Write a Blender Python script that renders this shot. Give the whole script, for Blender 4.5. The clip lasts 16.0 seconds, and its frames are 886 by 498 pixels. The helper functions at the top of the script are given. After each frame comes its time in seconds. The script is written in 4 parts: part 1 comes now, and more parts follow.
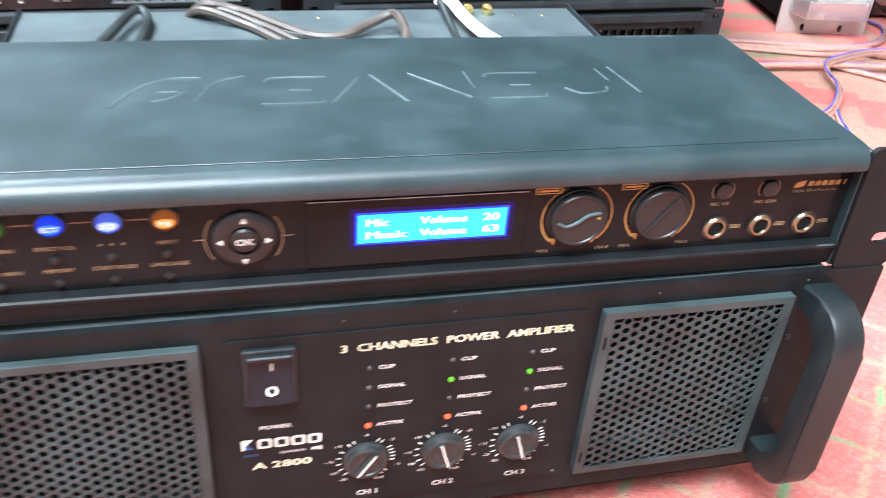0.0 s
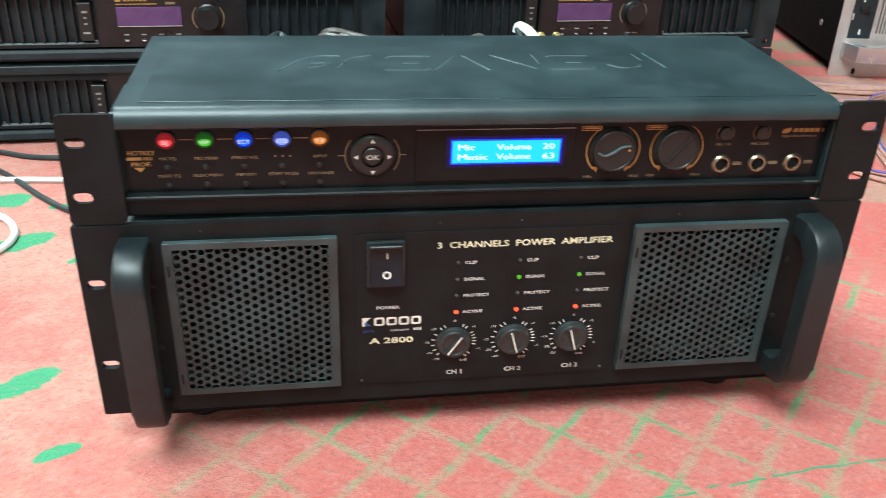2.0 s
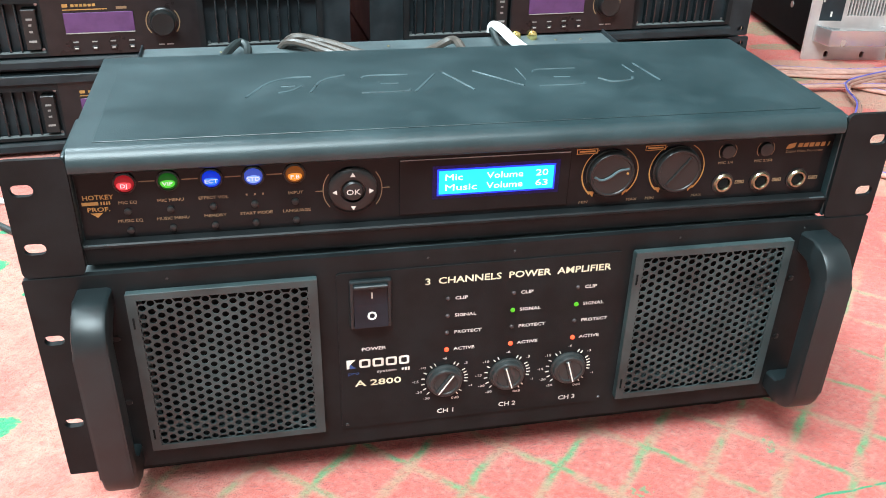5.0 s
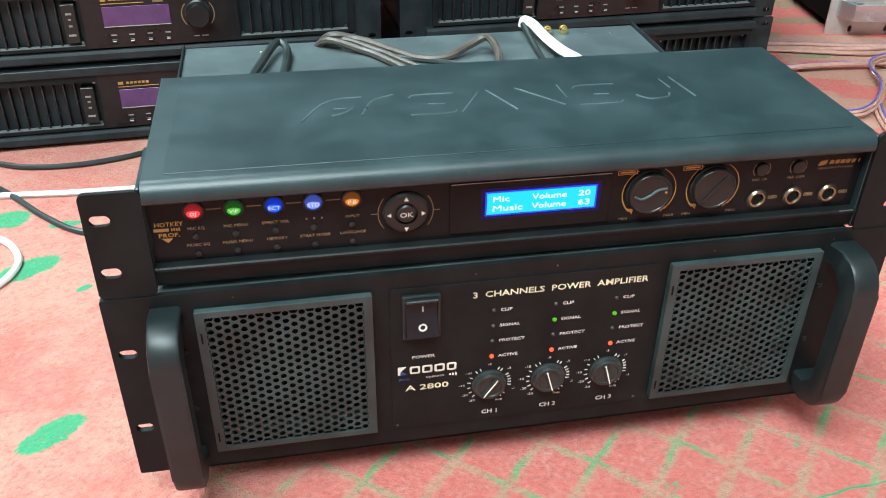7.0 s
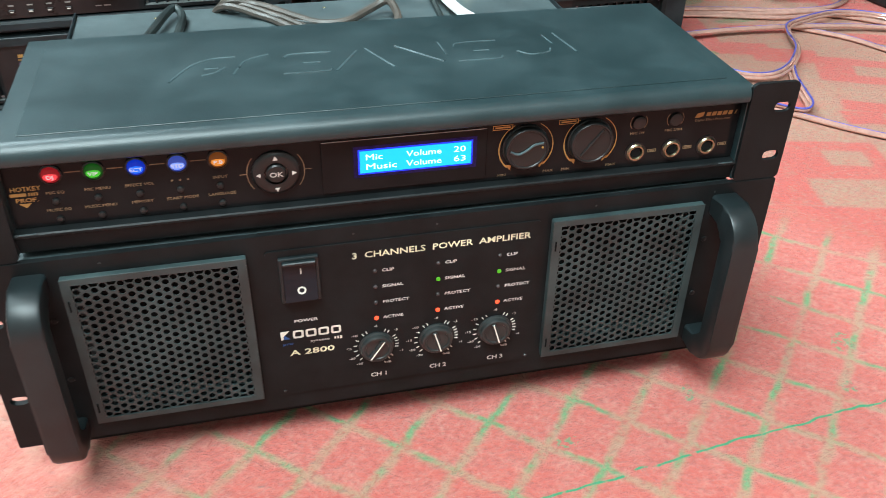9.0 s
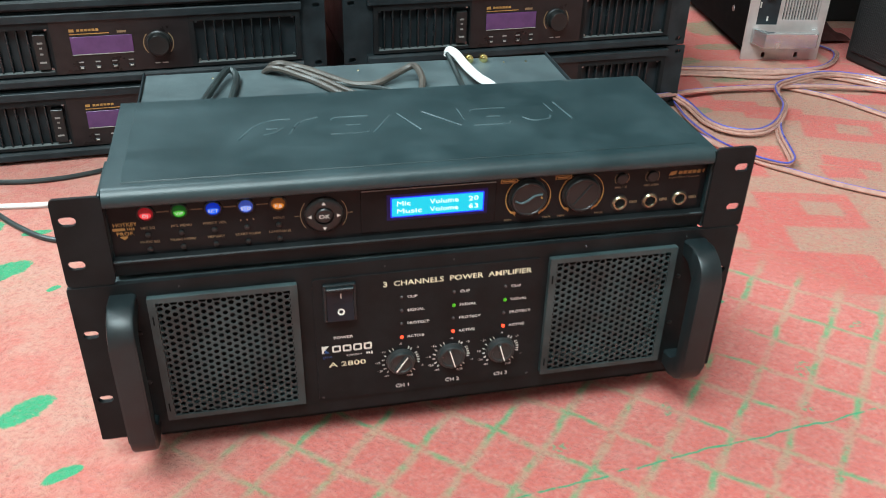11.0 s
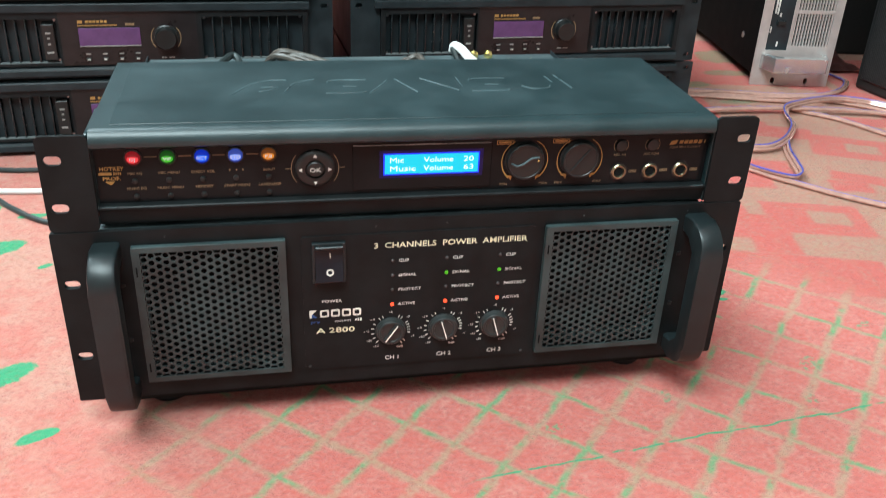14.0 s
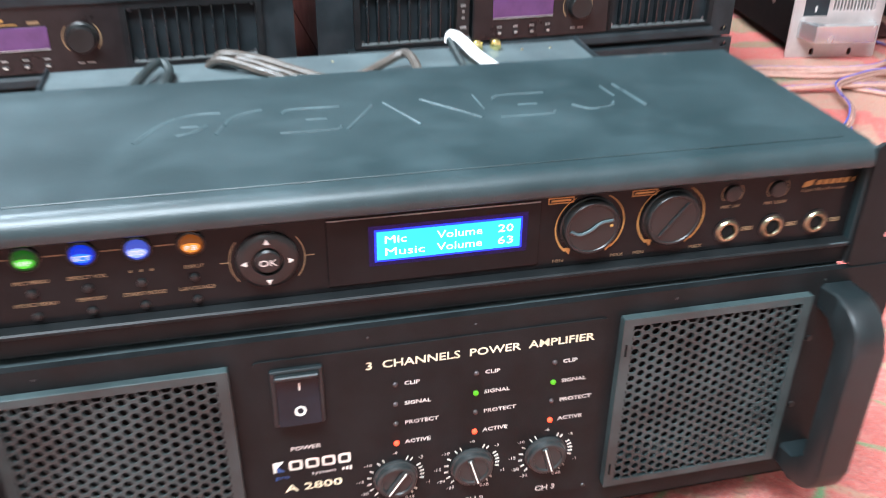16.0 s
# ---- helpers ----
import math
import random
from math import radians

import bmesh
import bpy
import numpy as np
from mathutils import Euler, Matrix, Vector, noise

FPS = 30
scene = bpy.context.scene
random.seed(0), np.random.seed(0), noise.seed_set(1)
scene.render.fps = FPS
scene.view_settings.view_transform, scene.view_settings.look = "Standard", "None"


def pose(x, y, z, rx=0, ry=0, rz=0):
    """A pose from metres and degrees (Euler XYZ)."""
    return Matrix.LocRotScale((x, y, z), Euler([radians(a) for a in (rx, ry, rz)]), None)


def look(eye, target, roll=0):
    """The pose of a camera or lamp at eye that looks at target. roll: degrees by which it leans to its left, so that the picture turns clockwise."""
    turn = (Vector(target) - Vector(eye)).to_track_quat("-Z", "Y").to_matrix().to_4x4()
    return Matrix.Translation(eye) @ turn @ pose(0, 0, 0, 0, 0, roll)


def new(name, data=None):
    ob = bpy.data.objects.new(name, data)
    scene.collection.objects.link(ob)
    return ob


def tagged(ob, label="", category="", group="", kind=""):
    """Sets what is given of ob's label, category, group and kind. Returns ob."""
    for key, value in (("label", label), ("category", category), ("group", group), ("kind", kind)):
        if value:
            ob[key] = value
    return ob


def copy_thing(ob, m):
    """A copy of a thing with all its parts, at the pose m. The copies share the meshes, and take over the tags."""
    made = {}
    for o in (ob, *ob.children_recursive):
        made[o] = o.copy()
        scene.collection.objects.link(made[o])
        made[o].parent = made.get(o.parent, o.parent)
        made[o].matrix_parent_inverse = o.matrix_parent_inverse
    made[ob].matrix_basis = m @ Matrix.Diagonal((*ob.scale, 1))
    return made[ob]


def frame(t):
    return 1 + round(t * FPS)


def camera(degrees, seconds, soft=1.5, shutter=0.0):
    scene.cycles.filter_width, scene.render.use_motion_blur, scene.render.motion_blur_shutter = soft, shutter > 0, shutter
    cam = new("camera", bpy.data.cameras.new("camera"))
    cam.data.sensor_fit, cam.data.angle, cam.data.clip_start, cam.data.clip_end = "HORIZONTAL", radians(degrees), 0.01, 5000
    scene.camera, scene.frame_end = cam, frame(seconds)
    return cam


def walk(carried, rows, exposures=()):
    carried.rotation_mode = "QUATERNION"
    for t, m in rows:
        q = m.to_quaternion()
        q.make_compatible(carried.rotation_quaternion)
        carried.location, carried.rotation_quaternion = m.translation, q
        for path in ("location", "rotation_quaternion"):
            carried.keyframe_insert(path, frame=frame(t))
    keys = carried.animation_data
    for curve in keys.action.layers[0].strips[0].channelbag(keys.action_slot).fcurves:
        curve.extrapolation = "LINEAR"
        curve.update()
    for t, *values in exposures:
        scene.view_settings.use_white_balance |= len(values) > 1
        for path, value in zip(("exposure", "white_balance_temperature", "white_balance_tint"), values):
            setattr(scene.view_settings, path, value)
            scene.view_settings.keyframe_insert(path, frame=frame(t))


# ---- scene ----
cam = camera(53.1, 16.0, soft=0.8, shutter=0.55)
PATH = [
    (0, (-0.074, -0.309, 0.392), (0.377, 1.316, -0.684), 4.7),
    (0.5, (-0.123, -0.36, 0.393), (0.313, 1.323, -0.595), 4.9),
    (1, (-0.137, -0.413, 0.391), (0.227, 1.311, -0.556), 4.5),
    (1.5, (-0.129, -0.46, 0.391), (0.139, 1.295, -0.529), 2.8),
    (2, (-0.104, -0.474, 0.388), (0.175, 1.274, -0.543), 2.3),
    (2.5, (-0.082, -0.463, 0.391), (0.243, 1.272, -0.551), 2.0),
    (3, (-0.108, -0.463, 0.404), (0.197, 1.285, -0.518), 2.1),
    (3.5, (-0.13, -0.443, 0.407), (0.156, 1.309, -0.515), 2.4),
    (4, (-0.136, -0.415, 0.409), (0.181, 1.327, -0.522), 2.7),
    (4.5, (-0.115, -0.415, 0.403), (0.244, 1.31, -0.544), 2.1),
    (4.7, (-0.11, -0.421, 0.397), (0.253, 1.298, -0.559), 1.8),
    (6.8, (-0.126, -0.427, 0.44), (0.19, 1.237, -0.623), 0.7),
    (7, (-0.132, -0.424, 0.444), (0.188, 1.238, -0.621), 0.9),
    (7.5, (-0.103, -0.413, 0.455), (0.243, 1.229, -0.634), -0.0),
    (8, (-0.069, -0.41, 0.453), (0.319, 1.215, -0.647), -1.2),
    (8.5, (-0.069, -0.419, 0.431), (0.348, 1.198, -0.669), 0.1),
    (8.7, (-0.075, -0.423, 0.429), (0.339, 1.19, -0.678), 0.9),
    (10.8, (-0.105, -0.536, 0.483), (0.271, 1.137, -0.546), 1.0),
    (11, (-0.109, -0.527, 0.487), (0.273, 1.145, -0.541), 1.6),
    (11.5, (-0.112, -0.503, 0.502), (0.274, 1.15, -0.554), 1.4),
    (12, (-0.114, -0.494, 0.519), (0.283, 1.155, -0.54), 1.0),
    (12.5, (-0.121, -0.51, 0.501), (0.243, 1.154, -0.549), 1.4),
    (13, (-0.118, -0.531, 0.476), (0.235, 1.16, -0.531), 2.0),
    (13.5, (-0.108, -0.545, 0.446), (0.244, 1.164, -0.532), 2.6),
    (14, (-0.098, -0.548, 0.423), (0.268, 1.19, -0.497), 2.7),
    (14.5, (-0.101, -0.538, 0.424), (0.293, 1.226, -0.432), 2.2),
    (15, (-0.115, -0.518, 0.419), (0.273, 1.246, -0.438), 2.3),
    (15.5, (-0.102, -0.448, 0.419), (0.29, 1.303, -0.463), 1.0),
    (16, (-0.074, -0.327, 0.383), (0.33, 1.371, -0.594), 0.7),
]
# the clip's camera starts and ends with a brighter picture
GAIN = [(0, 1.02, 6400, 24), (0.5, 1.0, 6400, 24), (1, 0.58, 6450, 17), (1.5, 0.22, 6500, 12), (2, 0.11, 6500, 10), (2.5, 0.06, 6500, 10), (3, 0.11, 6500, 10), (3.5, 0.21, 6500, 10), (4, 0.46, 6450, 14), (4.7, 0.52, 6450, 14), (7, 0.11, 6500, 10), (7.5, 0.13, 6500, 10), (8.5, 0.11, 6500, 10), (11, -0.14, 6500, 10), (13, -0.1, 6500, 10), (14.5, -0.02, 6500, 10), (15, 0.06, 6500, 10), (15.5, 0.26, 6500, 10), (16, 0.74, 6400, 22)]
walk(cam, [(t, look(eye, target, roll)) for t, eye, target, roll in PATH], GAIN)

# ---- light ----
world = bpy.data.worlds.new("room_air")
world.use_nodes = True
scene.world = world
world.node_tree.nodes["Background"].inputs[0].default_value = (0.75, 0.85, 0.9, 1)
world.node_tree.nodes["Background"].inputs[1].default_value = 0.18


def ceiling_lamp(eye, target, sx, sy, power, color):
    data = bpy.data.lights.new("ceiling_lamp", "AREA")
    data.shape, data.size, data.size_y, data.energy, data.color = "RECTANGLE", sx, sy, power, color
    lamp = new("ceiling_lamp", data)
    lamp.matrix_world = look(eye, target)


ceiling_lamp((-1.15, 1.25, 2.25), (0.0, 0.1, 0.1), 1.5, 0.9, 92, (0.78, 1.0, 1.06))
ceiling_lamp((-0.55, -0.80, 2.6), (0.10, 0.0, 0.0), 1.9, 1.4, 208, (0.80, 1.0, 1.03))


# ---- materials ----
def mat(name):
    m = bpy.data.materials.new(name)
    m.use_nodes = True
    return m, m.node_tree, m.node_tree.nodes["Principled BSDF"]


def node(tree, kind, **given):
    n = tree.nodes.new(kind)
    for key, value in given.items():
        n.inputs[key].default_value = value
    return n


def val(tree, op, a, b=0.0, c=0.0):
    n = tree.nodes.new("ShaderNodeMath")
    n.operation = op
    for i, v in enumerate((a, b, c)):
        if isinstance(v, (int, float)):
            n.inputs[i].default_value = v
        else:
            tree.links.new(v, n.inputs[i])
    return n.outputs[0]


def mix(tree, fac, a, b):
    n = tree.nodes.new("ShaderNodeMix")
    n.data_type = "RGBA"
    for slot, v in ((n.inputs[0], fac), (n.inputs[6], a), (n.inputs[7], b)):
        if isinstance(v, (int, float)):
            slot.default_value = v
        elif isinstance(v, tuple):
            slot.default_value = (*v, 1)
        else:
            tree.links.new(v, slot)
    return n.outputs[2]


def ramp(tree, v, lo, hi):
    """0 below lo, 1 above hi, smooth between."""
    n = tree.nodes.new("ShaderNodeMapRange")
    n.interpolation_type = "SMOOTHSTEP"
    n.inputs[1].default_value, n.inputs[2].default_value = min(lo, hi), max(lo, hi)
    n.inputs[3].default_value, n.inputs[4].default_value = (0, 1) if lo < hi else (1, 0)
    tree.links.new(v, n.inputs[0])
    return n.outputs[0]


def coords(tree):
    return tree.nodes.new("ShaderNodeTexCoord").outputs["Object"]


def noise_of(tree, co, scale, detail=3.0, rough=0.55):
    n = node(tree, "ShaderNodeTexNoise", Scale=scale, Detail=detail, Roughness=rough)
    tree.links.new(co, n.inputs["Vector"])
    return n.outputs["Fac"]


def surface(name, color, rough, metal=0.0, vary=0.25, scale=40.0, bump=0.1, grain=900.0, coat=0.0, spec=0.5, rvary=0.12):
    """A plain finish with uneven colour, uneven gloss and a fine grain."""
    m, tree, p = mat(name)
    co = coords(tree)
    broad, fine = noise_of(tree, co, scale, 4), noise_of(tree, co, grain, 2)
    dark, light = tuple(c * (1 - vary) for c in color), tuple(min(1, c * (1 + vary)) for c in color)
    tree.links.new(mix(tree, ramp(tree, broad, 0.3, 0.7), dark, light), p.inputs["Base Color"])
    tree.links.new(val(tree, "MULTIPLY_ADD", broad, rvary * 2, rough - rvary), p.inputs["Roughness"])
    p.inputs["Metallic"].default_value, p.inputs["Coat Weight"].default_value = metal, coat
    p.inputs["Specular IOR Level"].default_value = spec
    if bump:
        b = node(tree, "ShaderNodeBump", Strength=bump, Distance=0.0004)
        tree.links.new(fine, b.inputs["Height"])
        tree.links.new(b.outputs[0], p.inputs["Normal"])
    return m


def glowing(name, color, strength, base=(0.01, 0.01, 0.01)):
    m, tree, p = mat(name)
    p.inputs["Base Color"].default_value = (*base, 1)
    p.inputs["Emission Color"].default_value, p.inputs["Emission Strength"].default_value = (*color, 1), strength
    p.inputs["Roughness"].default_value, p.inputs["Specular IOR Level"].default_value = 0.3, 0.15
    return m


def dusty(name, color, rough, dust, amount, spec=0.5):
    """Black powder coat with a film of dust and wipe marks."""
    m, tree, p = mat(name)
    co = coords(tree)
    broad, streak, fine = noise_of(tree, co, 14, 5), None, noise_of(tree, co, 1400, 2)
    mp = tree.nodes.new("ShaderNodeMapping")
    mp.inputs["Scale"].default_value = (12, 14, 14)
    tree.links.new(co, mp.inputs[0])
    streak = noise_of(tree, mp.outputs[0], 3, 4)
    speck = ramp(tree, noise_of(tree, co, 420, 1), 0.70, 0.78)
    film = val(tree, "MULTIPLY", val(tree, "ADD", ramp(tree, broad, 0.3, 0.75), ramp(tree, streak, 0.35, 0.8)), amount)
    film = val(tree, "ADD", film, val(tree, "MULTIPLY", speck, amount * 0.8))
    tree.links.new(mix(tree, film, color, dust), p.inputs["Base Color"])
    tree.links.new(val(tree, "MULTIPLY_ADD", broad, 0.16, rough - 0.08), p.inputs["Roughness"])
    p.inputs["Specular IOR Level"].default_value = spec
    b = node(tree, "ShaderNodeBump", Strength=0.22, Distance=0.0004)
    tree.links.new(fine, b.inputs["Height"])
    tree.links.new(b.outputs[0], p.inputs["Normal"])
    return m


COVER = dusty("black_cover_paint", (0.0100, 0.0235, 0.026), 0.38, (0.13, 0.195, 0.21), 0.086)
# paler cover paint; on the lid's strokes it stands for their highlights
PALE_RIDGE = surface("pale_ridge_paint", (0.055, 0.085, 0.092), 0.3, bump=0)
DECK = dusty("grey_black_chassis_paint", (0.046, 0.064, 0.068), 0.45, (0.20, 0.26, 0.265), 0.15)
PLATE = surface("black_powder_coat", (0.0092, 0.0108, 0.0114), 0.44, bump=0.2, grain=1600, spec=0.17)
HANDLE = surface("black_satin_handle", (0.0095, 0.0150, 0.0165), 0.40, bump=0.05, spec=0.45)
GLOSS = surface("black_gloss_panel", (0.0080, 0.0084, 0.0090), 0.24, bump=0.0, rvary=0.05, spec=0.15)
GRILLE = surface("dark_grey_steel", (0.028, 0.045, 0.046), 0.42, metal=0.0, vary=0.4, scale=25, bump=0.15, spec=0.5)
INSIDE = surface("dark_inside", (0.008, 0.009, 0.009), 0.8, spec=0.1)
RUBBER = surface("black_rubber", (0.012, 0.012, 0.013), 0.55, bump=0.1)
KNOB = surface("black_knob_plastic", (0.013, 0.014, 0.014), 0.34, bump=0.05, spec=0.4)
DIALK = surface("charcoal_dial_plastic", (0.022, 0.026, 0.026), 0.34, bump=0.05)
WHITE = surface("white_print", (0.75, 0.74, 0.66), 0.5, bump=0)
CREAM = surface("cream_print", (0.80, 0.76, 0.52), 0.5, bump=0)
DIM = surface("grey_print", (0.62, 0.60, 0.56), 0.5, bump=0)
GOLD = surface("gold_print", (0.42, 0.24, 0.07), 0.4, metal=0.2, bump=0)
TAN = surface("tan_print", (0.22, 0.145, 0.078), 0.5, bump=0)
BLUE_INK = surface("blue_print", (0.02, 0.09, 0.28), 0.5, bump=0)
NICKEL = surface("nickel", (0.33, 0.30, 0.20), 0.34, metal=1.0, bump=0.03)
ROCKER = surface("glossy_blue_black_plastic", (0.007, 0.011, 0.016), 0.24, bump=0, rvary=0.05, spec=0.3)
BRASS = surface("gold_plated", (0.85, 0.68, 0.28), 0.22, metal=1.0, bump=0.02)
STEEL = surface("zinc_screw", (0.35, 0.35, 0.36), 0.35, metal=1.0, bump=0.03)
ALU = surface("brushed_aluminium", (0.62, 0.57, 0.55), 0.42, metal=0.55, vary=0.08, bump=0.08, grain=500)
ALU_BRIGHT = surface("polished_aluminium", (0.82, 0.82, 0.82), 0.24, metal=0.9, vary=0.06, bump=0.03)
REAR_BLACK = surface("rear_black_paint", (0.016, 0.022, 0.025), 0.42, bump=0.12, spec=0.25)
REAR_GLOSS = surface("rear_brown_black_panel", (0.015, 0.0125, 0.0130), 0.3, bump=0, spec=0.3)
REAR_PRINT = surface("darker_grey_print", (0.26, 0.26, 0.25), 0.6, bump=0)
FIN = surface("vent_fin_black", (0.010, 0.014, 0.016), 0.26, bump=0.03, spec=0.5, rvary=0.05)
VENT = surface("vent_frame_black", (0.009, 0.011, 0.012), 0.55, bump=0.1, spec=0.2)
DUST = surface("grey_dust", (0.10, 0.11, 0.11), 0.85, scale=200, bump=0.4)
REAR_LCD = surface("unlit_violet_display", (0.088, 0.038, 0.120), 0.2, vary=0.12, scale=60, bump=0)
SIL_PANEL = surface("blue_black_panel", (0.012, 0.022, 0.027), 0.35, bump=0)
CASE_BLACK = surface("black_steel_case_paint", (0.0025, 0.0028, 0.0030), 0.65, bump=0.2, spec=0.06)
SPEAKER = surface("textured_black_box_paint", (0.0085, 0.0085, 0.0085), 0.6, bump=0.8, grain=260)
GREY_CABLE = surface("grey_brown_pvc", (0.075, 0.062, 0.052), 0.45, bump=0.05)
BLACK_CABLE = surface("black_green_pvc", (0.022, 0.03, 0.03), 0.4, bump=0.05)
WHITE_CABLE = surface("white_pvc", (0.66, 0.65, 0.63), 0.4, vary=0.06, bump=0.03)
COPPER = surface("clear_jacket_over_copper", (0.66, 0.37, 0.30), 0.14, metal=0.35, vary=0.12, scale=120, bump=0.25, grain=420, coat=1.0)
BLUE_LINE = surface("blue_jacket_edge", (0.07, 0.075, 0.38), 0.3, bump=0)
WALL = surface("dull_wall_paint", (0.35, 0.33, 0.31), 0.8, vary=0.1, scale=3, bump=0.1, grain=120)
BACKWALL = surface("dark_maroon_cloth", (0.028, 0.010, 0.010), 0.85, vary=0.3, scale=8, bump=0.2, grain=300)
MAROON = surface("dark_maroon_felt", (0.10, 0.025, 0.022), 0.85, vary=0.3, scale=30, bump=0.3, grain=400)
CEIL = surface("white_ceiling_paint", (0.75, 0.76, 0.76), 0.8, vary=0.05, scale=3, bump=0.05)
LCD_GLOW = glowing("lit_cyan_display", (0.005, 0.50, 0.65), 1.5)
LCD_INK = glowing("lit_display_segment", (0.75, 1.0, 1.0), 1.7)
LAMP_RED, LAMP_GREEN = glowing("red_led", (1.0, 0.075, 0.025), 2.4), glowing("green_led", (0.12, 0.62, 0.015), 0.8)
# blue edge of the display, made to glow so it also gives bloom
LCD_EDGE_BLOOM = glowing("blue_display_edge_bloom", (0.01, 0.03, 0.75), 1.8)
# weak violet emission that stands in for bloom round the display
LCD_BLOOM = glowing("violet_display_bloom", (0.10, 0.02, 0.62), 0.10)
LENS_OFF = surface("unlit_led_lens", (0.045, 0.035, 0.035), 0.25, bump=0)
KEY_RED, KEY_BLUE = glowing("red_lit_key", (0.70, 0.02, 0.03), 0.34), glowing("blue_lit_key", (0.004, 0.05, 0.90), 0.48)
KEY_WHITE = glowing("blue_white_lit_key", (0.08, 0.14, 0.75), 0.45)
KEY_GREEN, KEY_AMBER = glowing("green_lit_key", (0.02, 0.26, 0.02), 0.24), glowing("amber_lit_key", (0.52, 0.14, 0.02), 0.26)
SHINE = {k: glowing(k + "_key_core", v, 1.05) for k, v in dict(red=(0.95, 0.06, 0.07), green=(0.06, 0.50, 0.03), blue=(0.01, 0.16, 1.0), white=(0.22, 0.34, 1.0), amber=(0.75, 0.24, 0.03)).items()}
KEY_INK = glowing("lit_key_print", (1.0, 0.9, 0.95), 0.7)


def carpet_material():
    """Printed felt carpet: red with a slanting beige lattice, beige with red boxes further back, green dabs and one green line."""
    m, tree, p = mat("printed_red_carpet")
    co = coords(tree)
    warp = node(tree, "ShaderNodeTexNoise", Scale=38.0, Detail=3.0)
    tree.links.new(co, warp.inputs["Vector"])
    mv = tree.nodes.new("ShaderNodeVectorMath")
    mv.operation = "MULTIPLY_ADD"
    tree.links.new(warp.outputs["Color"], mv.inputs[0])
    mv.inputs[1].default_value = (0.009, 0.009, 0.0)
    tree.links.new(co, mv.inputs[2])
    sep = tree.nodes.new("ShaderNodeSeparateXYZ")
    tree.links.new(mv.outputs[0], sep.inputs[0])
    x, y = val(tree, "SUBTRACT", sep.outputs[0], 0.0045), val(tree, "SUBTRACT", sep.outputs[1], 0.0045)

    def turned(deg, x0=0.0, y0=0.0):
        c, s = math.cos(radians(deg)), math.sin(radians(deg))
        dx, dy = val(tree, "SUBTRACT", x, x0), val(tree, "SUBTRACT", y, y0)
        return (val(tree, "MULTIPLY_ADD", dx, c, val(tree, "MULTIPLY", dy, s)),
                val(tree, "MULTIPLY_ADD", dx, -s, val(tree, "MULTIPLY", dy, c)))

    def stripes(v, step, phase, half):
        f = val(tree, "FRACT", val(tree, "DIVIDE", val(tree, "SUBTRACT", v, phase), step))
        d = val(tree, "MULTIPLY", val(tree, "SUBTRACT", 0.5, val(tree, "ABSOLUTE", val(tree, "SUBTRACT", f, 0.5))), step)
        return ramp(tree, d, half * 2.1, half * 0.3)

    def box(x0, y0, deg, w, h, soft=0.004):
        u, v = turned(deg, x0, y0)
        a = ramp(tree, val(tree, "ABSOLUTE", u), w / 2 + soft, w / 2 - soft)
        return val(tree, "MULTIPLY", a, ramp(tree, val(tree, "ABSOLUTE", v), h / 2 + soft, h / 2 - soft))

    def dab(x0, y0, deg, w, h):
        u, v = turned(deg, x0, y0)
        r = val(tree, "ADD", val(tree, "POWER", val(tree, "ABSOLUTE", val(tree, "DIVIDE", u, w / 2)), 2.0),
                val(tree, "POWER", val(tree, "ABSOLUTE", val(tree, "DIVIDE", v, h / 2)), 2.0))
        r = val(tree, "ADD", r, val(tree, "MULTIPLY_ADD", mid, 1.2, -0.6))
        r = val(tree, "ADD", r, val(tree, "MULTIPLY_ADD", small, 1.0, -0.5))
        return ramp(tree, r, 1.2, 0.8)

    def most(values):
        out = values[0]
        for v in values[1:]:
            out = val(tree, "MAXIMUM", out, v)
        return out

    broad, mid = noise_of(tree, co, 6.5, 4), noise_of(tree, co, 60, 4)
    small, fuzz = noise_of(tree, co, 260, 3), noise_of(tree, co, 900, 3, 0.7)
    red, pale = (0.63, 0.128, 0.104), (0.66, 0.27, 0.215)
    beige, green = (0.45, 0.31, 0.19), (0.015, 0.40, 0.17)
    u, v = turned(48)
    lattice = val(tree, "MAXIMUM", stripes(v, 0.0412, -0.0936, 0.0030), stripes(u, 0.0490, 0.072, 0.0026))
    lattice = val(tree, "MULTIPLY", lattice, val(tree, "MULTIPLY", ramp(tree, mid, 0.20, 0.46), ramp(tree, small, 0.12, 0.5)))
    lattice = val(tree, "MULTIPLY", lattice, ramp(tree, noise_of(tree, co, 11, 2), 0.20, 0.45))
    # plain pale ground towards the left, boxes on beige to the right and back
    left = ramp(tree, val(tree, "MULTIPLY_ADD", broad, 0.12, x), -0.02, -0.20)
    far = ramp(tree, val(tree, "ADD", val(tree, "MULTIPLY_ADD", x, 0.75, val(tree, "MULTIPLY", y, 0.75)), val(tree, "MULTIPLY", broad, 0.1)), 0.44, 0.52)
    far = val(tree, "MULTIPLY", far, ramp(tree, x, 0.25, 0.32))
    ground = mix(tree, ramp(tree, val(tree, "MULTIPLY_ADD", mid, 0.5, val(tree, "MULTIPLY", small, 0.5)), 0.40, 0.78), red, pale)
    pale_ground = mix(tree, ramp(tree, val(tree, "ADD", val(tree, "MULTIPLY", broad, 0.65), val(tree, "MULTIPLY", mid, 0.35)), 0.38, 0.62), (0.57, 0.155, 0.122), (0.56, 0.268, 0.202))
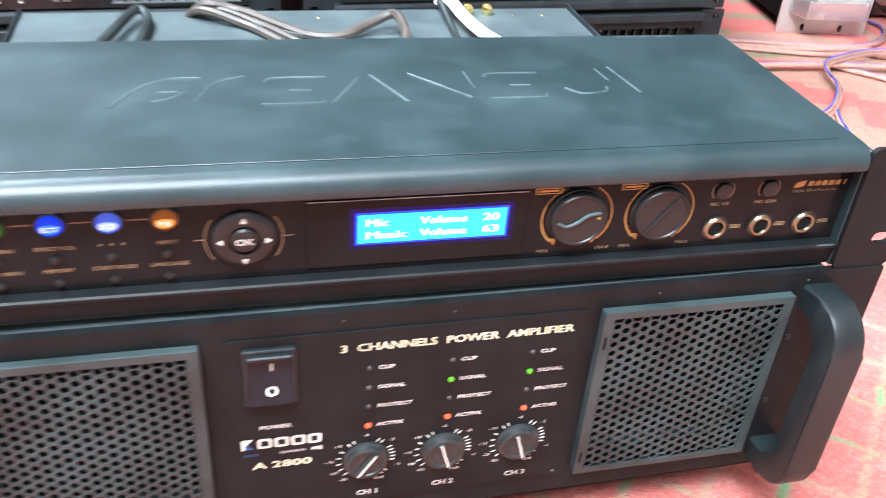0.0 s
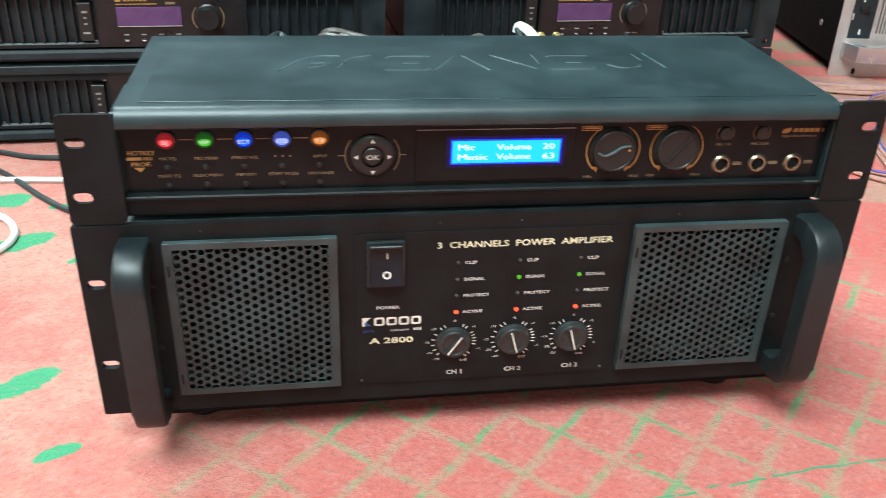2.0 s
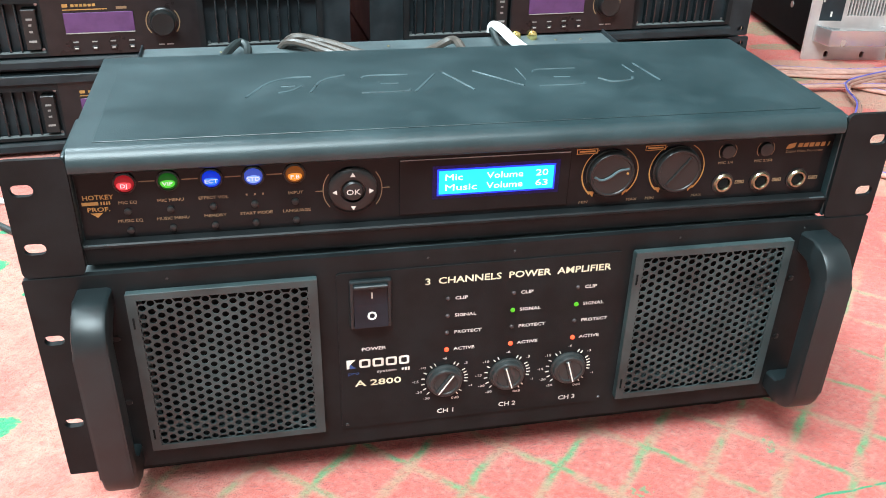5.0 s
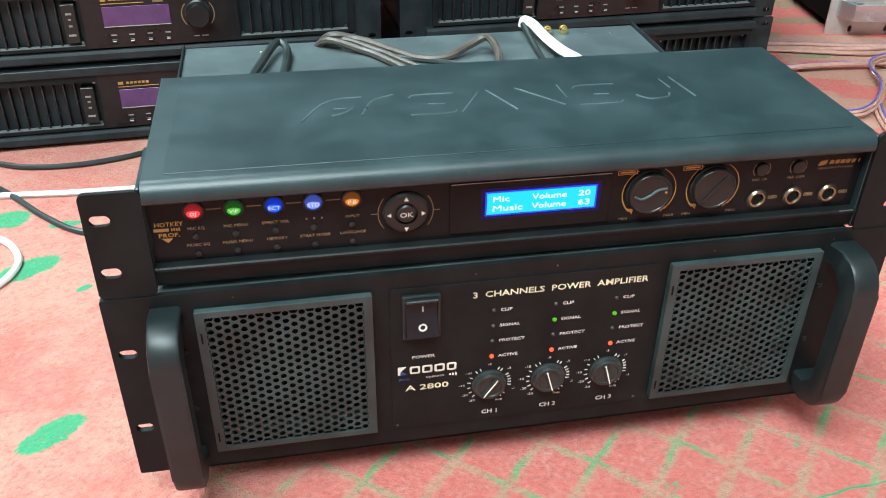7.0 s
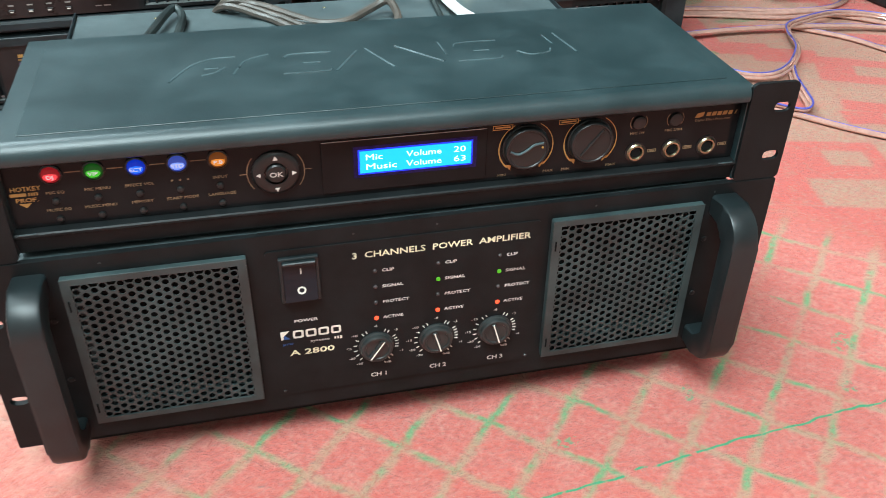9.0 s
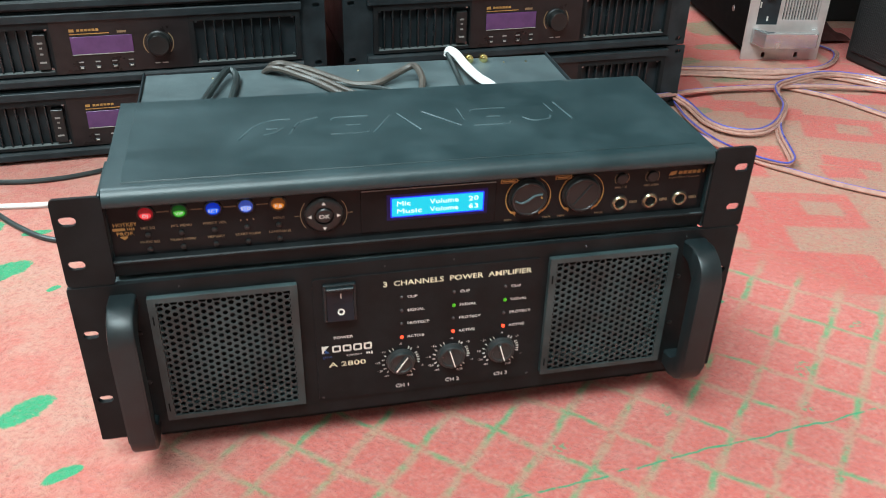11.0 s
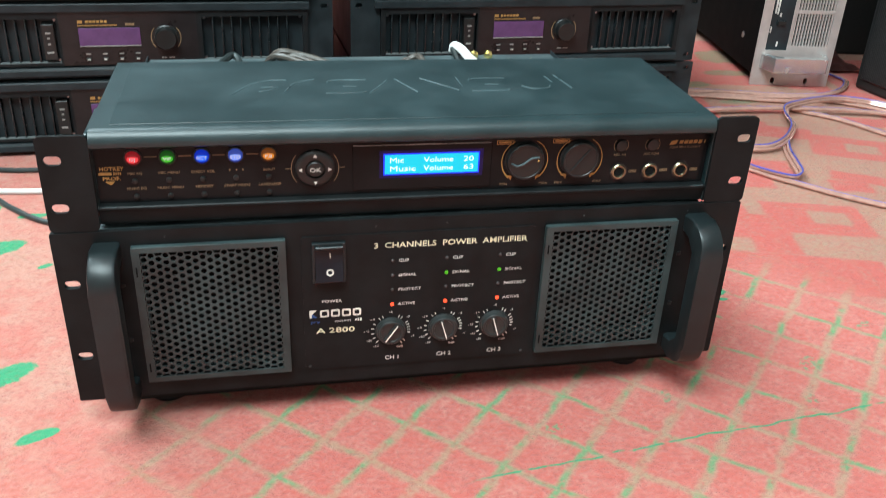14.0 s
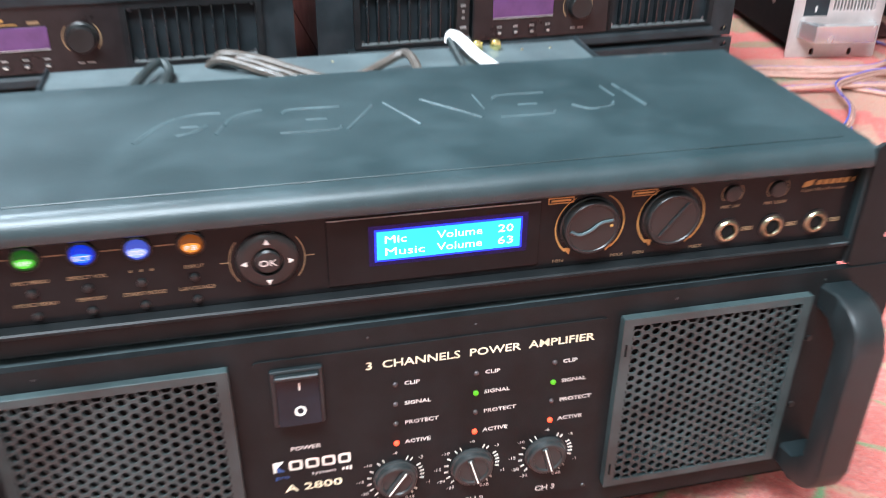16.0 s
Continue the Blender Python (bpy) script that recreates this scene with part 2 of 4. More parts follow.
    # the print is rubbed off beside the case
    rubbed = val(tree, "MULTIPLY", ramp(tree, x, 0.37, 0.31), ramp(tree, val(tree, "MULTIPLY_ADD", broad, 0.06, y), 0.02, 0.08))
    lattice = val(tree, "MULTIPLY", lattice, val(tree, "SUBTRACT", 1.0, val(tree, "MULTIPLY", rubbed, 0.85)))
    color = mix(tree, val(tree, "MULTIPLY", lattice, 0.74), ground, beige)
    thin = val(tree, "MAXIMUM", stripes(v, 0.0412, -0.0928, 0.0019), stripes(u, 0.0490, 0.0726, 0.0015))
    greens = val(tree, "MULTIPLY", val(tree, "MULTIPLY", thin, ramp(tree, small, 0.2, 0.5)), ramp(tree, noise_of(tree, co, 24, 2), 0.47, 0.62))
    color = mix(tree, val(tree, "MULTIPLY", greens, 0.8), color, (0.05, 0.36, 0.14))
    color = mix(tree, val(tree, "MULTIPLY", left, 0.92), color, pale_ground)
    boxes = most([box(0.517, 0.280, -14, 0.115, 0.085), box(0.702, 0.492, -24, 0.115, 0.085), box(0.617, 0.366, -14, 0.05, 0.035),
                  box(0.632, 0.562, -20, 0.085, 0.05), box(0.685, 0.94, -8, 0.22, 0.30), box(0.38, 0.30, -12, 0.12, 0.10), box(0.86, 0.58, -20, 0.08, 0.06),
                  box(0.70, 0.23, -14, 0.12, 0.09), box(0.545, 0.43, -14, 0.05, 0.06), box(0.43, 0.16, -16, 0.18, 0.08), box(0.86, 0.35, -20, 0.12, 0.09),
                  box(0.575, 0.60, -16, 0.10, 0.045), box(0.47, 0.43, -14, 0.12, 0.10), box(0.80, 0.41, -20, 0.09, 0.05), box(0.62, 0.14, -14, 0.14, 0.06),
                  box(0.44, 0.25, -14, 0.05, 0.10), box(0.855, 0.722, -14, 0.12, 0.05), box(0.93, 0.84, -8, 0.13, 0.20), box(0.645, 0.388, -30, 0.075, 0.030), box(0.800, 0.774, -12, 0.07, 0.035), box(0.646, 0.665, -14, 0.10, 0.03), box(0.802, 0.591, -18, 0.09, 0.04), box(0.50, 0.70, -8, 0.16, 0.14)])
    holes = most([box(0.533, 0.280, -14, 0.045, 0.034), box(0.713, 0.486, -24, 0.045, 0.034), box(0.70, 0.23, -14, 0.045, 0.034)])
    boxed = val(tree, "MULTIPLY", val(tree, "SUBTRACT", boxes, val(tree, "MULTIPLY", holes, boxes)), ramp(tree, val(tree, "MULTIPLY_ADD", small, 0.5, val(tree, "MULTIPLY", mid, 0.5)), 0.30, 0.52))
    back = mix(tree, ramp(tree, val(tree, "MULTIPLY_ADD", small, 0.6, val(tree, "MULTIPLY", mid, 0.4)), 0.36, 0.66), (0.50, 0.185, 0.128), (0.41, 0.255, 0.165))
    color = mix(tree, far, color, mix(tree, boxed, back, (0.60, 0.098, 0.078)))
    # one long dashed green line, and dabs
    lu, lv = turned(7.0, 0.20, -0.0715)
    line = val(tree, "MULTIPLY", ramp(tree, val(tree, "ABSOLUTE", lv), 0.0013, 0.0004), ramp(tree, noise_of(tree, co, 70, 3), 0.36, 0.48))
    line = val(tree, "MULTIPLY", line, ramp(tree, x, 0.02, 0.05))
    dabs = most([dab(-0.313, 0.074, 38, 0.047, 0.024), dab(-0.274, -0.005, 26, 0.029, 0.013), dab(-0.372, 0.296, 30, 0.055, 0.030),
                 dab(-0.410, 0.390, 10, 0.045, 0.032), dab(-0.352, 0.372, 10, 0.030, 0.012), dab(-0.318, 0.256, 30, 0.016, 0.008),
                 dab(-0.45, 0.20, 20, 0.04, 0.02), 
                 dab(0.318, 0.135, 0, 0.022, 0.014), dab(0.30, 0.17, 0, 0.014, 0.006), dab(0.318, 0.12, 0, 0.012, 0.006)])
    olive = most([dab(0.735, 0.965, 10, 0.10, 0.09), dab(0.702, 0.860, -5, 0.10, 0.036), dab(0.637, 0.704, 0, 0.07, 0.02), dab(0.530, 0.590, 0, 0.035, 0.025), dab(0.60, 0.80, 0, 0.07, 0.03)])
    specks = most([dab(0.320, -0.038, 60, 0.014, 0.010), dab(0.343, 0.01, 50, 0.026, 0.014), dab(0.43, 0.06, 30, 0.02, 0.010), dab(0.10, -0.045, 0, 0.018, 0.010), dab(0.30, -0.115, 20, 0.016, 0.009), dab(0.20, -0.02, 70, 0.02, 0.008)])
    color = mix(tree, val(tree, "MULTIPLY", val(tree, "MULTIPLY", specks, ramp(tree, small, 0.46, 0.60)), 0.75), color, (0.06, 0.34, 0.15))
    color = mix(tree, val(tree, "MULTIPLY", val(tree, "MULTIPLY", olive, ramp(tree, small, 0.25, 0.6)), 0.8), color, (0.10, 0.22, 0.09))
    color = mix(tree, val(tree, "MULTIPLY", most([line, val(tree, "MULTIPLY", dabs, ramp(tree, small, 0.15, 0.4))]), 0.92), color, green)
    color = mix(tree, val(tree, "MULTIPLY", ramp(tree, fuzz, 0.45, 0.75), 0.22), color, (0.66, 0.38, 0.30))
    mp = tree.nodes.new("ShaderNodeMapping")
    mp.inputs["Scale"].default_value, mp.inputs["Rotation"].default_value = (1.0, 1.35, 1.0), (0, 0, radians(-35))
    tree.links.new(co, mp.inputs[0])
    rib = noise_of(tree, mp.outputs[0], 190, 3, 0.6)
    # relief shading put into the colour: pile tips paler, hollows deeper red
    color = mix(tree, val(tree, "MULTIPLY", ramp(tree, rib, 0.50, 0.34), 0.42), color, (0.42, 0.085, 0.07))
    color = mix(tree, val(tree, "MULTIPLY", ramp(tree, rib, 0.56, 0.72), 0.30), color, (0.72, 0.38, 0.30))
    color = mix(tree, val(tree, "MULTIPLY", val(tree, "MAXIMUM", val(tree, "MULTIPLY", dabs, ramp(tree, small, 0.22, 0.45)), line), 0.66), color, (0.008, 0.29, 0.13))
    tree.links.new(color, p.inputs["Base Color"])
    p.inputs["Roughness"].default_value, p.inputs["Specular IOR Level"].default_value = 0.9, 0.2
    p.inputs["Sheen Weight"].default_value = 0.15
    b = node(tree, "ShaderNodeBump", Strength=1.0, Distance=0.0050)
    tree.links.new(val(tree, "ADD", val(tree, "MULTIPLY", rib, 0.7), val(tree, "MULTIPLY", fuzz, 0.3)), b.inputs["Height"])
    # creases and lumps of the loose-laid felt
    lumps = node(tree, "ShaderNodeBump", Strength=0.8, Distance=0.006)
    tree.links.new(val(tree, "ADD", noise_of(tree, co, 22, 2), val(tree, "MULTIPLY", noise_of(tree, mp.outputs[0], 70, 2), 0.35)), lumps.inputs["Height"])
    tree.links.new(b.outputs[0], lumps.inputs["Normal"])
    tree.links.new(lumps.outputs[0], p.inputs["Normal"])
    return m


CARPET = carpet_material()


# ---- building helpers ----
def part(name, bm, material, parent=None, label="", smooth=False, matrix=None):
    """One bmesh as one mesh object under a thing or a part."""
    if isinstance(bm, bpy.types.Mesh):
        return part_of_mesh(name, bm, material, parent, label, smooth, matrix)
    mesh = bpy.data.meshes.new(name)
    bmesh.ops.recalc_face_normals(bm, faces=bm.faces[:])
    bm.to_mesh(mesh)
    bm.free()
    return part_of_mesh(name, mesh, material, parent, label, smooth, matrix)


def part_of_mesh(name, mesh, material, parent=None, label="", smooth=False, matrix=None):
    mesh.materials.clear()
    mesh.materials.append(material)
    if smooth:
        mesh.shade_smooth()
        mesh.set_sharp_from_angle(angle=radians(38))
    ob = new(name, mesh)
    ob.parent = parent
    if matrix is not None:
        ob.matrix_basis = matrix
    if label:
        tagged(ob, label)
    return ob


def thing(name, label, category, group="", m=None):
    ob = new(name)
    ob.empty_display_size = 0.02
    if m is not None:
        ob.matrix_basis = m
    return tagged(ob, label, category, group)


def box(x0, x1, y0, y1, z0, z1, bevel=0.0, seg=2, bm=None):
    own = bmesh.new()
    bmesh.ops.create_cube(own, size=1, matrix=Matrix.Translation(((x0 + x1) / 2, (y0 + y1) / 2, (z0 + z1) / 2)) @ Matrix.Diagonal((x1 - x0, y1 - y0, z1 - z0, 1)))
    if bevel:
        bmesh.ops.bevel(own, geom=own.edges[:], offset=bevel, segments=seg, affect="EDGES", profile=0.5)
    return joined(bm, own)


def joined(bm, own):
    if bm is None:
        return own
    mesh = bpy.data.meshes.new("joint")
    own.to_mesh(mesh)
    own.free()
    bm.from_mesh(mesh)
    bpy.data.meshes.remove(mesh)
    return bm


def lathe(profile, segs=32, bm=None, at=(0, 0, 0), axis="y"):
    """Turns (radius, along) round the axis; along runs towards -y for 'y', up for 'z'."""
    own = bmesh.new()
    rings = []
    for r, h in profile:
        ring = []
        for i in range(segs):
            a = 2 * math.pi * i / segs
            c, s = r * math.cos(a), r * math.sin(a)
            ring.append(own.verts.new((at[0] + c, at[1] - h, at[2] + s) if axis == "y" else (at[0] + c, at[1] + s, at[2] + h)))
        rings.append(ring)
    for a, b in zip(rings, rings[1:]):
        for i in range(segs):
            own.faces.new((a[i], a[(i + 1) % segs], b[(i + 1) % segs], b[i]))
    own.faces.new(rings[0])
    own.faces.new(rings[-1])
    return joined(bm, own)


def extruded(outline, a0, a1, axis="x", bm=None):
    """A closed outline pushed along an axis. For 'x' the outline is (y, z), for 'y' (x, z), for 'z' (x, y)."""
    own = bmesh.new()
    def at(p, a):
        return {"x": (a, p[0], p[1]), "y": (p[0], a, p[1]), "z": (p[0], p[1], a)}[axis]
    one, two = [own.verts.new(at(p, a0)) for p in outline], [own.verts.new(at(p, a1)) for p in outline]
    own.faces.new(one)
    own.faces.new(two[::-1])
    n = len(outline)
    for i in range(n):
        own.faces.new((one[i], two[i], two[(i + 1) % n], one[(i + 1) % n]))
    return joined(bm, own)


def arc(cx, cy, r, a0, a1, n=6):
    return [(cx + r * math.cos(radians(a0 + (a1 - a0) * i / n)), cy + r * math.sin(radians(a0 + (a1 - a0) * i / n))) for i in range(n + 1)]


def rounded(x0, x1, z0, z1, r, n=5):
    return arc(x1 - r, z1 - r, r, 0, 90, n) + arc(x0 + r, z1 - r, r, 90, 180, n) + arc(x0 + r, z0 + r, r, 180, 270, n) + arc(x1 - r, z0 + r, r, 270, 360, n)


def cut(bm, cutter):
    """bm less cutter, as a mesh."""
    obs = []
    for b in (bm, cutter):
        bmesh.ops.recalc_face_normals(b, faces=b.faces[:])
        mesh = bpy.data.meshes.new("cut")
        b.to_mesh(mesh)
        b.free()
        obs.append(new("cut", mesh))
    mod = obs[0].modifiers.new("cut", "BOOLEAN")
    mod.operation, mod.object, mod.solver = "DIFFERENCE", obs[1], "EXACT"
    made = bpy.data.meshes.new_from_object(obs[0].evaluated_get(bpy.context.evaluated_depsgraph_get()))
    for ob in obs:
        old = ob.data
        bpy.data.objects.remove(ob)
        bpy.data.meshes.remove(old)
    return made


def swept(points, r, segs=8, steps=6, bm=None, flat=1.0):
    """A round cord along a smooth line through the points."""
    pts = [Vector(p) for p in points]
    ends = [2 * pts[0] - pts[1], *pts, 2 * pts[-1] - pts[-2]]
    line = []
    for i in range(1, len(ends) - 2):
        p0, p1, p2, p3 = ends[i - 1:i + 3]
        for k in range(steps):
            t = k / steps
            line.append(0.5 * (2 * p1 + (p2 - p0) * t + (2 * p0 - 5 * p1 + 4 * p2 - p3) * t * t + (3 * p1 - p0 - 3 * p2 + p3) * t ** 3))
    line.append(pts[-1])
    own = bmesh.new()
    rings, side = [], None
    for i, c in enumerate(line):
        d = (line[min(i + 1, len(line) - 1)] - line[max(i - 1, 0)]).normalized()
        if side is None:
            side = d.cross(Vector((0, 0, 1)))
            if side.length < 0.1:
                side = d.cross(Vector((0, 1, 0)))
        side = (side - d * side.dot(d)).normalized()
        up = side.cross(d)
        rings.append([own.verts.new(c + (side * math.cos(2 * math.pi * k / segs) + up * math.sin(2 * math.pi * k / segs) * flat) * r) for k in range(segs)])
    for a, b in zip(rings, rings[1:]):
        for k in range(segs):
            own.faces.new((a[k], a[(k + 1) % segs], b[(k + 1) % segs], b[k]))
    own.faces.new(rings[0])
    own.faces.new(rings[-1][::-1])
    return joined(bm, own)


def lettering(name, text, cap, x, z, material, parent, y, wide=1.0, align="LEFT", bold=0.0, slant=0.0, span=None, matrix=None):
    """Printed words on a face that looks along -y. cap: height of the capitals."""
    curve = bpy.data.curves.new("words", "FONT")
    curve.body, curve.size, curve.align_x, curve.resolution_u = text, cap / 0.70, align, 2
    curve.offset, curve.shear, curve.extrude = bold * cap, slant, 0.00006
    ob = new("words", curve)
    mesh = bpy.data.meshes.new_from_object(ob.evaluated_get(bpy.context.evaluated_depsgraph_get()))
    bpy.data.objects.remove(ob)
    bpy.data.curves.remove(curve)
    if span:
        xs = [v.co.x for v in mesh.vertices]
        wide = span / (max(xs) - min(xs))
    mesh.transform(pose(x, y, z - cap / 2, 90, 0, 0) @ Matrix.Diagonal((wide, 1, 1, 1)))
    return part_of_mesh(name, mesh, material, parent, matrix=matrix)


def bars(name, spots, material, parent, y, thick=0.0002):
    """Printed marks: (x, z, width, height)."""
    bm = bmesh.new()
    for x, z, w, h in spots:
        box(x - w / 2, x + w / 2, y - thick, y, z - h / 2, z + h / 2, bm=bm)
    return part(name, bm, material, parent)


def arc_band(cx, cz, r, width, a0, a1, y, bm, n=18, depth=0.0003, taper=False):
    """A curved printed line round a knob."""
    front, back = [], []
    for i in range(n + 1):
        a = radians(a0 + (a1 - a0) * i / n)
        w = width * (0.35 + 0.65 * i / n) if taper else width
        for rr, keep in ((r + w / 2, 0), (r - w / 2, 1)):
            p = (cx + rr * math.cos(a), cz + rr * math.sin(a))
            front.append(bm.verts.new((p[0], y - depth, p[1])))
    for i in range(n):
        bm.faces.new((front[2 * i], front[2 * i + 1], front[2 * i + 3], front[2 * i + 2]))


# ---- the room ----
def room():
    bm = bmesh.new()
    bmesh.ops.create_grid(bm, x_segments=40, y_segments=40, size=2.2, matrix=Matrix.Translation((0, 0, 0)))
    floor = part("floor", bm, CARPET)
    tagged(floor, "red and beige printed felt carpet with green dabs", "carpet", kind="structure")
    for name, b, m, text in (
            ("wall_north", (-2.2, 2.2, 1.75, 1.85, 0, 2.7), BACKWALL, "dark maroon wall behind the stacked amplifiers"),
            ("wall_south", (-2.2, 2.2, -2.3, -2.2, 0, 2.7), WALL, "plain dull painted wall"),
            ("wall_west", (-2.3, -2.2, -2.2, 1.75, 0, 2.7), WALL, "plain dull painted wall"),
            ("wall_east", (2.2, 2.3, -2.2, 1.75, 0, 2.7), WALL, "plain dull painted wall")):
        tagged(part(name, box(*b), m), text, "wall", kind="structure")
    tagged(part("ceiling", box(-2.3, 2.3, -2.3, 1.85, 2.7, 2.8), CEIL), "plain white ceiling", "ceiling", kind="structure")


room()


# the two front units stand on the soft carpet a little nose-down
LEAN = 0.9


# ---- three channel amplifier, lower unit ----
def slot_cutter(bm, x, z, w=0.0105, h=0.0062):
    extruded(rounded(x - w / 2, x + w / 2, z - h / 2, z + h / 2, h / 2 - 0.0001), -0.02, 0.03, "y", bm)


def hole_sheet(x0, x1, z0, z1, y0, y1, cols=19, rows=18, pitch_x=0.00472, pitch_z=0.00545, r=0.00198):
    """A sheet with a six-sided lattice of round holes through it."""
    bm = bmesh.new()
    mx, mz = (x1 - x0 - pitch_x * (cols - 1)) / 2, (z1 - z0 - pitch_z * (rows - 0.5)) / 2
    hexa = [(math.cos(radians(60 * k)) * pitch_z / math.sqrt(3) * 1.0, math.sin(radians(60 * k)) * pitch_z / math.sqrt(3)) for k in range(6)]
    for i in range(cols):
        for j in range(rows):
            cx, cz = x0 + mx + i * pitch_x, z0 + mz + (j + (0.5 if i % 2 else 0.0)) * pitch_z
            outer, inner, deep = [], [], []
            for k in range(12):
                a = radians(30 * k)
                if k % 2 == 0:
                    o = hexa[k // 2]
                else:
                    o = tuple((hexa[k // 2][n] + hexa[(k // 2 + 1) % 6][n]) / 2 for n in (0, 1))
                outer.append(bm.verts.new((cx + o[0], y0, cz + o[1])))
                inner.append(bm.verts.new((cx + r * math.cos(a), y0, cz + r * math.sin(a))))
                deep.append(bm.verts.new((cx + r * math.cos(a), y1, cz + r * math.sin(a))))
            for k in range(12):
                n = (k + 1) % 12
                bm.faces.new((outer[k], outer[n], inner[n], inner[k]))
                bm.faces.new((inner[k], inner[n], deep[n], deep[k]))
    bmesh.ops.remove_doubles(bm, verts=bm.verts[:], dist=0.00004)
    # solid rim, its edges bent back
    ex, ez = mx - pitch_x * 0.50, mz - pitch_z * 0.42
    rim = 0.0003
    for b in ((x0, x0 + ex, z0, z1), (x1 - ex, x1, z0, z1), (x0 + ex, x1 - ex, z0, z0 + ez), (x0 + ex, x1 - ex, z1 - ez, z1)):
        box(b[0], b[1], y0 - rim, y1, b[2], b[3], bm=bm)
    return bm


def handle_bar(x0, x1, z0, z1, depth, ro=0.017, ri=0.008, t=0.013):
    """A D-shaped rack handle that stands out towards -y."""
    outer = [(0.0, z1)] + arc(-(depth - ro), z1 - ro, ro, 90, 180, 8) + arc(-(depth - ro), z0 + ro, ro, 180, 270, 8) + [(0.0, z0)]
    inner = [(0.0, z0 + t)] + arc(-(depth - t - ri), z0 + t + ri, ri, 270, 180, 6) + arc(-(depth - t - ri), z1 - t - ri, ri, 180, 90, 6) + [(0.0, z1 - t)]
    bm = extruded(outer + inner, x0, x1, "x")
    edges = [e for e in bm.edges if abs(e.verts[0].co.x - e.verts[1].co.x) < 1e-6 and len(e.link_faces) == 2 and max(abs(v.co.y) for v in e.verts) > 1e-5]
    bmesh.ops.bevel(bm, geom=edges, offset=0.0022, segments=2, affect="EDGES", profile=0.5)
    return bm


def led(parent, x, z, y, lit, label):
    ob = part("led", lathe([(0.0014, 0), (0.0014, 0.0005), (0.0010, 0.0011), (0.0003, 0.0014)], 12, at=(x, y, z)), lit, parent, label, smooth=True)
    return ob


def level_knob(parent, x, z, y, turn, label):
    knob = part("knob", lathe([(0.0112, 0), (0.0112, 0.0012), (0.0104, 0.0018), (0.0100, 0.0040), (0.0092, 0.0047), (0.0076, 0.0047), (0.0072, 0.0040), (0.0003, 0.0040)], 28, at=(0, 0, 0)), DIALK, parent, label, smooth=True, matrix=pose(x, y, z, 0, turn, 0))
    part("grip", box(-0.0016, 0.0016, -0.0058, -0.0036, -0.0080, 0.0080, 0.0007), DIALK, knob)
    part("pointer", box(-0.00040, 0.00040, -0.0060, -0.0055, -0.0078, 0.0078), WHITE, knob, "white pointer line")
    return knob


def dial_scale(parent, x, z, y):
    """Ticks and numbers round a level knob."""
    for k, (a, far) in enumerate([(a, f) for a, f in ((222, 0), (205, 0), (188, 1), (170, 0), (152, 1), (128, 0), (116, 0), (64, 0), (54, 0), (30, 0), (20, 0), (10, 0), (0, 0), (-10, 0), (-42, 0), (-54, 0))]):
        own = box(0.0123, 0.0145, -0.0002, 0, -0.00028, 0.00028)
        bmesh.ops.transform(own, matrix=pose(x, y, z, 0, -a, 0), verts=own.verts[:])
        part("tick", own, WHITE, parent)
    for text, a in (("-6", 90), ("-3", 44), ("-1", -22), ("0dB", -66), ("-10", 140), ("-15", 178), ("-20", 208), ("-30", 232)):
        rr = 0.0178 if text not in ("0dB",) else 0.0172
        lettering("dial_number", text, 0.0017, x + rr * math.cos(radians(a)), z + rr * 0.92 * math.sin(radians(a)), DIM, parent, y, 1.3, "CENTER")


